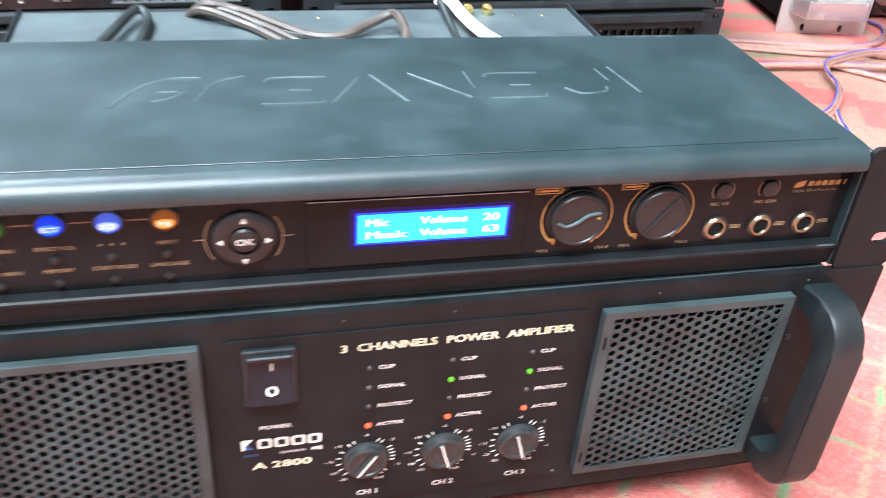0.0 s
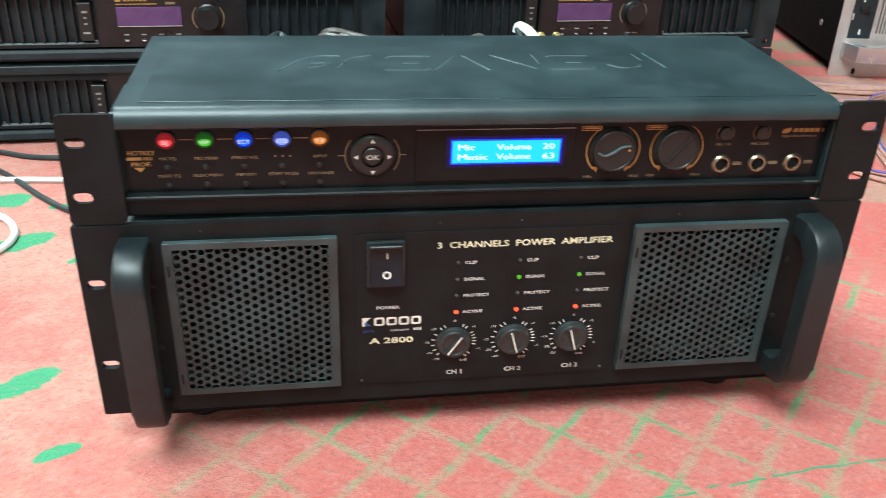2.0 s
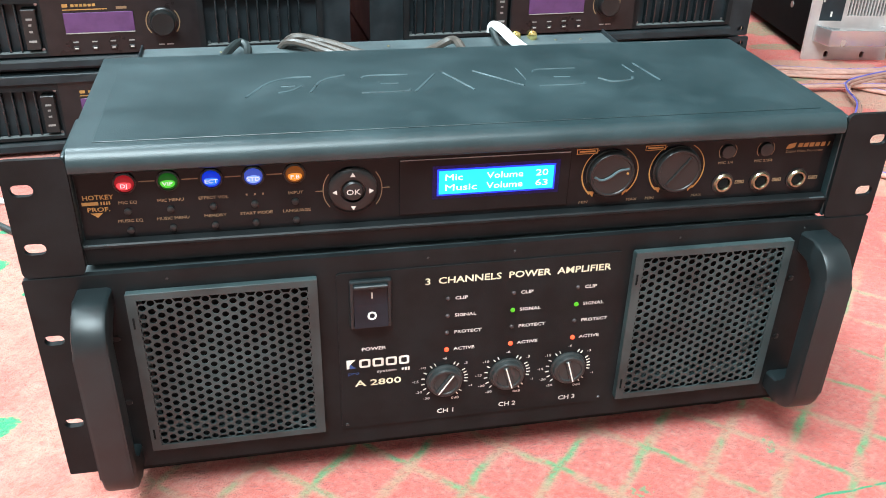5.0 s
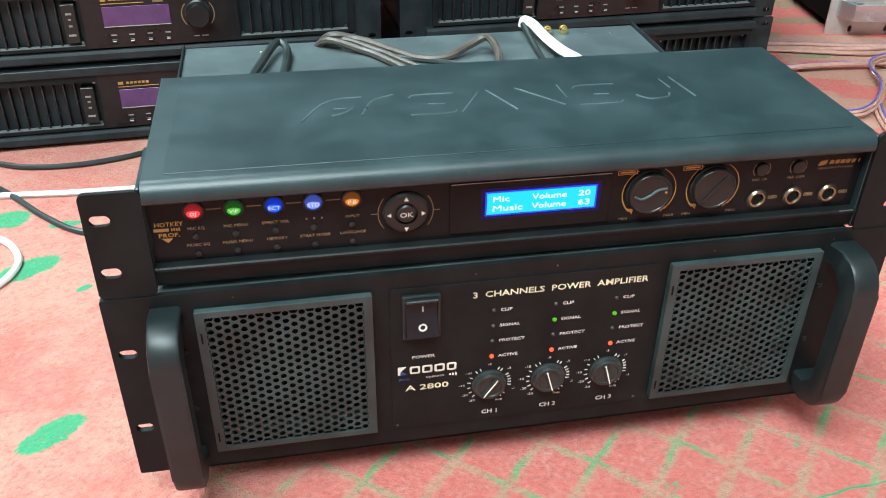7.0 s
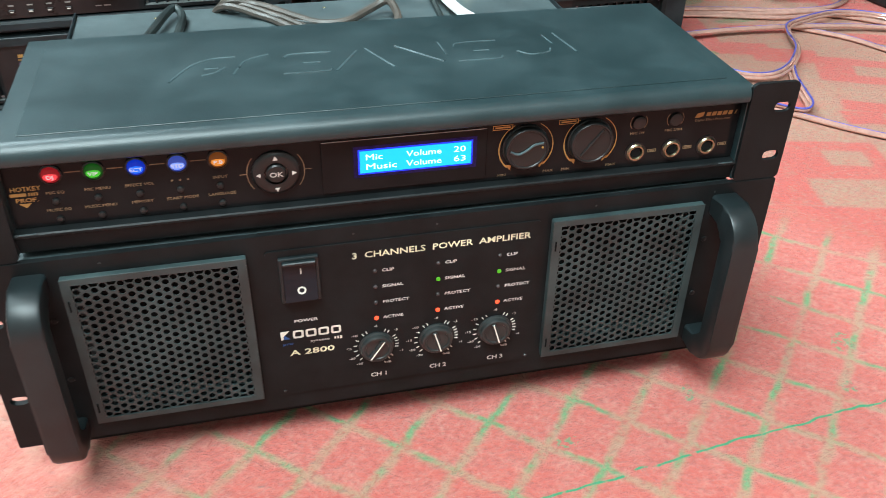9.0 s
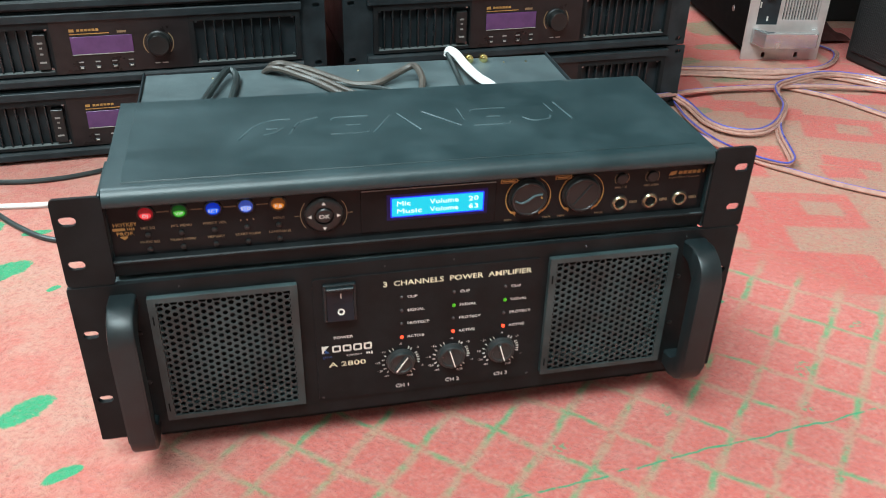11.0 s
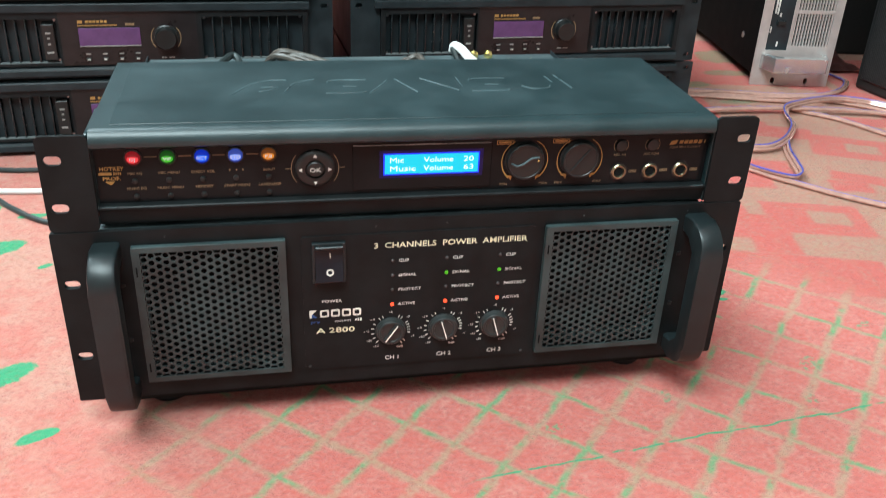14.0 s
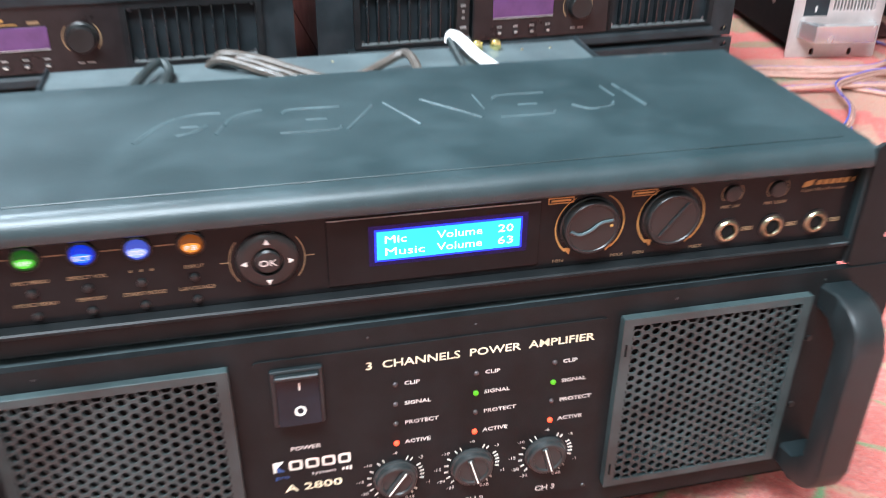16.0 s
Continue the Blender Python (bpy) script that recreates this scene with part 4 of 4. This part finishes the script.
    for k in range(6):
        x, w = 0.1886 + 0.0036 * k, (0.0027, 0.0027, 0.0027, 0.0027, 0.0025, 0.0009)[k]
        extruded([(x - w / 2 - 0.0003, 0.2040), (x + w / 2 - 0.0003, 0.2040), (x + w / 2 + 0.0003, 0.2065), (x - w / 2 + 0.0003, 0.2065)], y - 0.0002, y, "y", mark)
    part("maker_mark", mark, GOLD, face, "gold blocks of the maker's mark")
    part("maker_emblem", extruded([(0.1796, 0.2034), (0.1811, 0.2062), (0.1858, 0.2070), (0.1850, 0.2042), (0.1826, 0.2034)], y - 0.0002, y, "y"), GOLD, face)
    lettering("maker_line", "Digital Effect Processor", 0.0015, 0.1800, 0.2016, TAN, face, y, span=0.0235)
    for fx in (-0.17, 0.17):
        for fy in (0.03, 0.12):
            part("foot", lathe([(0.008, 0.1568), (0.009, 0.1580), (0.009, 0.1601)], 14, at=(fx, fy, 0), axis="z"), RUBBER, unit, smooth=True)
    # rear sockets
    for x in (0.110, 0.135):
        part("rear_socket", box(x - 0.01, x + 0.01, 0.147, 0.151, 0.172, 0.184, 0.001), KNOB, unit)
    return unit


sound_processor()


# ---- stacked rack amplifiers behind ----
W = 0.490


def rear_amplifier():
    """Origin at the lower left front corner; the front looks along -y."""
    amp = thing("stacked_amplifier", "black two-unit rack amplifier with violet display and finned vents, stacked", "amplifier", "stacked rack amplifiers")
    h = 0.0910
    tools = bmesh.new()
    for x in (0.0105, W - 0.0105):
        for z in (0.0085, h - 0.0085):
            slot_cutter(tools, x, z, 0.009, 0.0058)
    for x0, x1 in ((0.044, 0.166), (0.330, 0.452)):
        box(x0, x1, -0.02, 0.03, 0.016, 0.0725, bm=tools)
    part_of_mesh("faceplate", cut(extruded(rounded(0, W, 0.0002, h - 0.0002, 0.0012, 2), 0.004, 0.008, "y"), tools), REAR_BLACK, amp)
    # raised front with rolled upper and lower edges
    front = bmesh.new()
    prof = [(0.004, 0.0030), (-0.0040, 0.0036), (-0.0052, 0.0050), (-0.0046, 0.0112), (-0.0030, 0.0142), (0.004, 0.0150)]
    extruded(prof, 0.030, W - 0.030, "x", front)
    extruded([(0.004, h - 0.0010), (-0.0030, h - 0.0010)] + arc(-0.0025, h - 0.0030, 0.0020, 100, 180, 3) + [(-0.0045, h - 0.0105), (0.004, h - 0.0105)], 0.030, W - 0.030, "x", front)
    part("edge_rail", front, REAR_BLACK, amp)
    face = part("front_panel", box(0.168, 0.328, -0.0020, 0.0038, 0.0167, h - 0.0107), REAR_GLOSS, amp, "brown-black front panel")
    for side, (x0, x1) in enumerate(((0.044, 0.166), (0.330, 0.452))):
        vent = part("vent", cut(box(x0 - 0.006, x1 + 0.002 if side == 0 else x1 + 0.006, -0.0020, 0.0040, 0.0167, h - 0.0107), box(x0, x1, -0.05, 0.05, 0.0200, 0.0722)), VENT, amp)
        part("vent_back", box(x0 - 0.002, x1 + 0.002, 0.022, 0.024, 0.014, 0.0745), INSIDE, vent)
        for i in range(9):
            x = (0.0525 if side == 0 else 0.3430) + i * 0.0112
            part("fin", box(x - 0.0011, x + 0.0011, 0.0010, 0.022, 0.0200, 0.0722, 0.0009, 2), FIN, vent, smooth=True)
        part("dust_line", box(x0 + 0.001, x1 - 0.001, -0.0010, 0.006, 0.0196, 0.0208, 0.0004, 1), DUST, vent, "grey dust on the vent sill")
        for x in (x0 + 0.003, x1 - 0.003):
            for z in (0.0225, 0.0700):
                part("screw", lathe([(0.0018, -0.004), (0.0015, -0.0028)], 8, at=(x, 0.0, z)), STEEL, vent)
    y = -0.0021
    part("display", box(0.1885, 0.2580, y - 0.0012, y, 0.0402, 0.0612, 0.0003, 1), REAR_LCD, face, "unlit violet display")
    bars("display_edge", [(0.2232, 0.0398, 0.0695, 0.0010)], REAR_PRINT, face, y - 0.0012)
    mark = [(0.1990 + i * 0.0042, 0.0686, 0.0031, 0.0027) for i in range(6)] + [(0.1915, 0.0685, 0.0055, 0.0034), (0.2105, 0.0642, 0.0440, 0.0010)]
    bars("maker_mark", mark, GOLD, face, y)
    bars("model_plate", [(0.2470, 0.0650, 0.0105, 0.0028)], TAN, face, y)
    for i in range(4):
        x = 0.1965 + i * 0.0188
        part("button", box(x - 0.0030, x + 0.0030, y - 0.0016, y, 0.0218, 0.0258, 0.0005, 1), KNOB, face)
        bars("button_caption", [(x, 0.0302, 0.0056, 0.0014)], REAR_PRINT, face, y)
        bars("button_mark", [(x, 0.0238, 0.0036, 0.0012)], DIM, face, y - 0.0016)
    knob = part("knob", lathe([(0.0150, 0), (0.0150, 0.001), (0.0135, 0.002), (0.0128, 0.0105), (0.0116, 0.0120), (0.0003, 0.0118)], 28, at=(0.2872, y, 0.0485)), KNOB, amp, "round black volume knob", smooth=True)
    for a0, a1 in ((-42, 42), (138, 222)):
        bm = bmesh.new()
        arc_band(0.2872, 0.0485, 0.0172, 0.0012, a0, a1, y, bm)
        part("gold_arc", bm, TAN, face)
    bars("knob_caption", [(0.2830, 0.0240, 0.0060, 0.0013), (0.2920, 0.0240, 0.0070, 0.0013)], REAR_PRINT, face, y)
    sw = part("power_switch", box(0.1480, 0.1620, -0.0030, 0.010, 0.0240, 0.0660, 0.0006, 1), KNOB, amp)
    for z, w in ((0.0560, 0.0060), (0.0500, 0.0030), (0.0430, 0.0035), (0.0330, 0.0075)):
        bars("switch_mark", [(0.1550, z, w, 0.0022)], REAR_PRINT, sw, -0.0030)
    part("case", box(0.006, W - 0.006, 0.0085, 0.42, 0.003, h - 0.002, 0.001, 1), REAR_BLACK, amp)
    return amp


STACK_YAW, LAYER = 3.39, 0.0925
first = rear_amplifier()
rows = [(side, layer) for side in (0, 1) for layer in (0, 1, 2)]
c, s = math.cos(radians(STACK_YAW)), math.sin(radians(STACK_YAW))
for n, (side, layer) in enumerate(rows):
    along = (-0.0148 - W * c, 0.0080)[side] + (0.0015, -0.0010, 0.0008)[layer]
    m = pose(along, 0.5772 + along * s / c + (0.0, 0.0012, -0.0008)[layer], 0.0018 + layer * LAYER, 0, 0, STACK_YAW)
    if n == 0:
        first.matrix_basis = m
    else:
        copy_thing(first, m)


# ---- silver amplifier standing on its end ----
def upright_amplifier():
    amp = thing("upright_amplifier", "silver-faced rack amplifier with black case standing on end on the carpet", "amplifier", m=pose(0.7013, 0.7925, 0.0, 0, 0, -8.2))
    tools = bmesh.new()
    for z in (0.0085, 0.4745):
        for x in (0.0381, 0.0952):
            extruded(rounded(x - 0.0033, x + 0.0033, z - 0.0050, z + 0.0050, 0.0032), -0.02, 0.03, "y", tools)
    box(0.0150, 0.0510, -0.02, 0.03, 0.060, 0.422, bm=tools)
    box(0.0550, 0.1190, -0.02, 0.03, 0.068, 0.422, bm=tools)
    part_of_mesh("faceplate", cut(extruded(rounded(0, 0.1334, 0.0, 0.4826, 0.002, 3), 0.0, 0.004, "y"), tools), ALU, amp, "brushed silver faceplate")
    strip = part("dark_strip", box(0.0150, 0.0510, 0.0012, 0.0035, 0.060, 0.422), SIL_PANEL, amp, "blue-black control strip")
    part("switch", box(0.0260, 0.0400, -0.0040, 0.0012, 0.1010, 0.1090, 0.001, 1), KNOB, strip)
    bars("strip_mark", [(0.0205, 0.140, 0.0030, 0.040), (0.0245, 0.132, 0.0030, 0.026), (0.0300, 0.1180, 0.0030, 0.006), (0.0180, 0.0930, 0.0026, 0.010), (0.0330, 0.0700, 0.0030, 0.008)], DIM, strip, 0.0012)
    badge = part("badge", box(0.0180, 0.0440, -0.0006, 0.0012, 0.170, 0.196), TAN, strip, "gold badge with a white shape")
    part("badge_shape", extruded([(0.026, 0.174), (0.041, 0.176), (0.043, 0.186), (0.037, 0.194), (0.029, 0.192), (0.025, 0.183)], -0.0010, -0.0006, "y"), WHITE, badge)
    grille = part("slotted_grille", box(0.0550, 0.1190, 0.0140, 0.0155, 0.068, 0.422), INSIDE, amp, "fine upright slots between silver bars")
    for i in range(13):
        x = 0.0570 + i * 0.0050
        part("bar", box(x - 0.0012, x + 0.0012, 0.0008, 0.0050, 0.068, 0.422), ALU, grille)
    for z in (0.124, 0.196, 0.268, 0.340):
        part("cross_bar", box(0.0550, 0.1190, 0.0002, 0.0052, z - 0.0030, z + 0.0030), ALU, grille)
    for z0 in (0.030, 0.428):
        bm = extruded([(0.010, 0.0), (0.022, -0.034), (0.111, -0.034), (0.123, 0.0), (0.113, 0.0), (0.104, -0.024), (0.029, -0.024), (0.020, 0.0)], z0, z0 + 0.025, "z")
        bmesh.ops.bevel(bm, geom=bm.edges[:], offset=0.0012, segments=2, affect="EDGES", profile=0.5)
        part("handle", bm, ALU_BRIGHT, amp, "polished aluminium handle")
    part("case", box(0.0008, 0.1326, 0.0045, 0.42, 0.018, 0.465, 0.0015, 1), CASE_BLACK, amp, "black steel case")
    part("case_screw", lathe([(0.006, -0.002), (0.005, 0.001)], 12, at=(0, 0, 0)), STEEL, amp, matrix=pose(0.0008, 0.07, 0.068, 0, 0, -90))
    return amp


upright_amplifier()


# ---- loudspeakers ----
def loudspeaker(m, w, d, h, label):
    box_ = thing("loudspeaker", label, "loudspeaker", m=m)
    part("cabinet", box(0, w, 0, d, 0, h, 0.006, 2), SPEAKER, box_)
    part("grille", box(-0.004, -0.0003, 0.010, d - 0.012, 0.018, h - 0.018, 0.002, 1), MESH, box_, "fine black perforated grille")
    return box_


def mesh_material():
    m, tree, p = mat("black_perforated_mesh")
    co = coords(tree)
    v = node(tree, "ShaderNodeTexVoronoi", Scale=260.0, Randomness=0.15)
    tree.links.new(co, v.inputs["Vector"])
    hole = ramp(tree, v.outputs["Distance"], 0.25, 0.45)
    tree.links.new(mix(tree, hole, (0.003, 0.003, 0.003), (0.011, 0.011, 0.011)), p.inputs["Base Color"])
    p.inputs["Roughness"].default_value = 0.5
    b = node(tree, "ShaderNodeBump", Strength=0.6, Distance=0.001)
    tree.links.new(hole, b.inputs["Height"])
    tree.links.new(b.outputs[0], p.inputs["Normal"])
    return m


MESH = mesh_material()
loudspeaker(pose(0.932, 0.400, 0.0, 0, 0, 7.5), 0.32, 0.372, 0.55, "black loudspeaker with perforated grille, on the carpet")
loudspeaker(pose(0.905, 0.985, 0.0, 0, 0, -8.5), 0.36, 0.35, 0.60, "dark loudspeaker box behind the silver amplifier")


# ---- cables ----
def cord(name, points, r, material, label, category="cable", steps=6, group=""):
    return tagged(part(name, swept(points, r, 8, steps), material, smooth=True), label, category, group)


def on_deck(points):
    """Points given for a level lid, moved to the leaning one."""
    turn = pose(0, 0, 0, LEAN, 0, 0)
    return [turn @ Vector((x, y - 0.055 * (y - 0.20), z)) for x, y, z in points]


def level(points, z):
    return [(x, y, z) for x, y in points]


cord("black_cable", [(-0.616, 0.528, 0.003), (-0.479, 0.523, 0.003), (-0.415, 0.500, 0.003), (-0.361, 0.497, 0.003), (-0.308, 0.510, 0.003), (-0.231, 0.543, 0.003), (-0.146, 0.528, 0.003)], 0.0032, BLACK_CABLE, "black round cable lying on the carpet")
cord("black_cable", [(-0.616, 0.513, 0.003), (-0.536, 0.508, 0.003), (-0.467, 0.484, 0.003), (-0.420, 0.441, 0.003), (-0.374, 0.385, 0.003), (-0.330, 0.348, 0.003), (-0.266, 0.341, 0.003), (-0.221, 0.377, 0.003)], 0.003, BLACK_CABLE, "thin black cable curving over the carpet")
cord("white_cable", [(-0.596, 0.428, 0.003), (-0.452, 0.436, 0.003), (-0.402, 0.435, 0.003), (-0.351, 0.432, 0.003), (-0.256, 0.433, 0.003), (-0.220, 0.448, 0.003)], 0.0034, WHITE_CABLE, "white round cable lying on the carpet")
cord("white_cable", [(-0.556, 0.336, 0.003), (-0.476, 0.359, 0.003), (-0.429, 0.358, 0.003), (-0.399, 0.340, 0.003), (-0.382, 0.307, 0.003), (-0.387, 0.275, 0.003), (-0.408, 0.256, 0.003), (-0.466, 0.249, 0.003), (-0.556, 0.264, 0.003)], 0.0034, WHITE_CABLE, "white cable in a loop on the carpet")
TOP = 0.1585
cord("grey_cable", on_deck([(-0.100, 0.45, 0.06), (-0.102, 0.425, 0.12), (-0.091, 0.392, TOP + 0.007), (-0.061, 0.386, TOP + 0.006), (-0.030, 0.354, TOP + 0.004), (-0.011, 0.336, TOP + 0.003), (0.012, 0.333, TOP + 0.004), (0.036, 0.350, TOP + 0.008), (0.053, 0.352, TOP + 0.014), (0.056, 0.320, TOP + 0.012), (0.050, 0.285, TOP + 0.010), (0.046, 0.22, TOP + 0.012), (0.046, 0.1475, TOP + 0.016)]), 0.0036, GREY_CABLE, "grey-brown audio cable over the amplifier's lid")
cord("grey_cable", on_deck([(-0.108, 0.45, 0.06), (-0.107, 0.42, 0.12), (-0.094, 0.388, TOP + 0.005), (-0.058, 0.362, TOP + 0.003), (-0.040, 0.335, TOP + 0.003), (-0.025, 0.308, TOP + 0.003), (-0.010, 0.288, TOP + 0.003), (0.012, 0.22, TOP + 0.006), (0.02, 0.1475, TOP + 0.014)]), 0.0034, GREY_CABLE, "grey-brown audio cable over the amplifier's lid")
cord("grey_cable", on_deck([(-0.104, 0.45, 0.05), (-0.098, 0.42, 0.12), (-0.082, 0.392, TOP + 0.004), (-0.048, 0.364, TOP + 0.003), (-0.028, 0.334, TOP + 0.003), (-0.010, 0.306, TOP + 0.003), (0.006, 0.28, TOP + 0.003), (0.03, 0.21, TOP + 0.006), (0.034, 0.1475, TOP + 0.014)]), 0.0028, GREY_CABLE, "grey-brown audio cable over the amplifier's lid")
cord("black_cable", on_deck([(-0.052, 0.365, TOP + 0.002), (-0.03, 0.345, TOP + 0.002), (-0.001, 0.330, TOP + 0.002), (0.018, 0.322, TOP + 0.002), (0.036, 0.300, TOP + 0.002), (0.045, 0.26, TOP + 0.002), (0.06, 0.1475, TOP + 0.012)]), 0.0024, BLACK_CABLE, "thin black cable under the grey ones")
cord("black_cable", on_deck([(-0.175, 0.1475, TOP + 0.014), (-0.166, 0.23, TOP + 0.005), (-0.160, 0.294, TOP + 0.005), (-0.148, 0.342, TOP + 0.007), (-0.135, 0.384, TOP + 0.008), (-0.127, 0.366, TOP + 0.005), (-0.134, 0.300, TOP + 0.003), (-0.140, 0.23, TOP + 0.004), (-0.145, 0.1475, TOP + 0.012)]), 0.0036, BLACK_CABLE, "black mains cable bent in a loop")
cord("black_cable", on_deck([(0.098, 0.395, TOP + 0.010), (0.099, 0.353, TOP + 0.003), (0.097, 0.309, TOP + 0.003), (0.101, 0.28, TOP + 0.003), (0.11, 0.1515, TOP + 0.018)]), 0.0030, BLACK_CABLE, "black cable beside the white strap")
strap = swept(on_deck([(0.0975, 0.4035, TOP + 0.006), (0.099, 0.402, TOP + 0.013), (0.104, 0.385, TOP + 0.014), (0.108, 0.350, TOP + 0.012), (0.113, 0.315, TOP + 0.012), (0.120, 0.285, TOP + 0.013), (0.128, 0.22, TOP + 0.013), (0.135, 0.1515, TOP + 0.018)]), 0.0046, 10, 6, flat=0.5)
tagged(part("white_strap_cable", strap, WHITE_CABLE, smooth=True), "flat white cable hooked over the case's rear edge", "cable")
for x in (0.1215, 0.1375):
    plug = lathe([(0.0030, 0), (0.0046, 0.001), (0.0046, 0.006), (0.0038, 0.0065), (0.0038, 0.010), (0.0020, 0.011)], 14, at=(0, 0, 0))
    tagged(part("phono_plug", plug, BRASS, smooth=True, matrix=pose(0, 0, 0, LEAN) @ pose(x, 0.388, TOP + 0.004)), "gold-plated phono plug at the case's rear edge", "plug", "phono plugs")


def speaker_wire(points, label, edge=True, lean=0.0, z=0.0036):
    """Clear twin wire: two copper strands side by side and a blue edge."""
    wire = thing("speaker_wire", label, "cable", "clear speaker wires")
    line = [Vector((x, y, zz)) for x, y, zz in points]
    for k, off in enumerate((-1, 1)):
        moved = []
        for i, p in enumerate(line):
            d = (line[min(i + 1, len(line) - 1)] - line[max(i - 1, 0)]).normalized()
            sd = Vector((0, 0, 1)).cross(d) * math.cos(radians(lean)) + Vector((0, 0, 1)) * math.sin(radians(lean))
            moved.append(p + sd * 0.0024 * off)
        part("strand", swept(moved, 0.0023, 8, 5), COPPER, wire, "copper strands in clear plastic", smooth=True)
        if edge and k == 1:
            top = [p + Vector((0, 0, 0.0010)) + (p - q) * 0.85 for p, q in zip(moved, line)]
            part("blue_edge", swept(top, 0.0012, 6, 5), BLUE_LINE, wire, "blue marking edge", smooth=True)
    return wire


Z = 0.0036
speaker_wire(level([(0.515, 0.765), (0.586, 0.754), (0.649, 0.742), (0.722, 0.722), (0.793, 0.720), (0.845, 0.745), (0.884, 0.796), (0.872, 0.85)], Z), "clear speaker wire along the carpet to the silver amplifier")
speaker_wire(level([(0.52, 0.745), (0.60, 0.733), (0.70, 0.712), (0.80, 0.705), (0.90, 0.655), (0.918, 0.60)], Z), "clear copper speaker wire lying along the carpet", edge=False)
speaker_wire(level([(0.525, 0.735), (0.578, 0.728), (0.635, 0.712), (0.706, 0.692), (0.782, 0.689), (0.858, 0.625), (0.92, 0.52)], Z), "clear copper speaker wire lying along the carpet", edge=False)
speaker_wire([(0.430, 0.568, 0.035), (0.480, 0.602, 0.022), (0.530, 0.636, 0.011), (0.599, 0.645, 0.009), (0.678, 0.641, 0.009), (0.761, 0.633, 0.008), (0.834, 0.615, 0.006), (0.915, 0.575, Z)], "clear speaker wire coming from behind the case")
speaker_wire([(0.490, 0.622, 0.016), (0.506, 0.590, 0.010), (0.507, 0.531, 0.008), (0.526, 0.494, 0.008), (0.564, 0.484, 0.008), (0.604, 0.507, 0.009), (0.646, 0.558, 0.011), (0.663, 0.607, 0.012), (0.678, 0.632, 0.014), (0.712, 0.648, 0.015), (0.769, 0.670, 0.013), (0.813, 0.672, 0.010), (0.86, 0.645, 0.007), (0.918, 0.55, 0.004)], "clear speaker wire with blue edge in a wide loop", lean=35)
speaker_wire([(0.612, 0.518, 0.004), (0.589, 0.474, 0.006), (0.571, 0.425, 0.008), (0.560, 0.395, 0.008), (0.545, 0.383, 0.008), (0.528, 0.398, 0.007), (0.510, 0.427, 0.006), (0.494, 0.475, 0.005), (0.490, 0.545, 0.004), (0.500, 0.620, 0.004)], "clear speaker wire with blue edge turning back beside the case", lean=40)
speaker_wire(level([(0.478, 0.50), (0.500, 0.440), (0.524, 0.398), (0.546, 0.372), (0.582, 0.331), (0.626, 0.293), (0.70, 0.24), (0.80, 0.18)], Z), "clear speaker wire with blue edge along the carpet")
speaker_wire(level([(0.690, 0.662), (0.713, 0.637), (0.752, 0.595), (0.785, 0.526), (0.84, 0.42), (0.90, 0.30)], Z), "clear speaker wire with blue edge along the carpet")


# ---- sheet added for the darker red floor by the loudspeaker ----
cloth = bmesh.new()
rows_, cols_ = 9, 12
grid = [[cloth.verts.new((0.872 + 0.075 * i / cols_, 0.845 + 0.10 * j / rows_, 0.006 + 0.006 * math.sin(i * 1.1) * math.sin(j * 0.9) + 0.014 * (j / rows_) ** 2)) for i in range(cols_ + 1)] for j in range(rows_ + 1)]
for j in range(rows_):
    for i in range(cols_):
        cloth.faces.new((grid[j][i], grid[j][i + 1], grid[j + 1][i + 1], grid[j + 1][i]))
bmesh.ops.solidify(cloth, geom=cloth.faces[:], thickness=0.004)
tagged(part("floor_dark_sheet", cloth, MAROON, smooth=True), "dark maroon sheet added over the floor between amplifier and loudspeaker", "cloth")
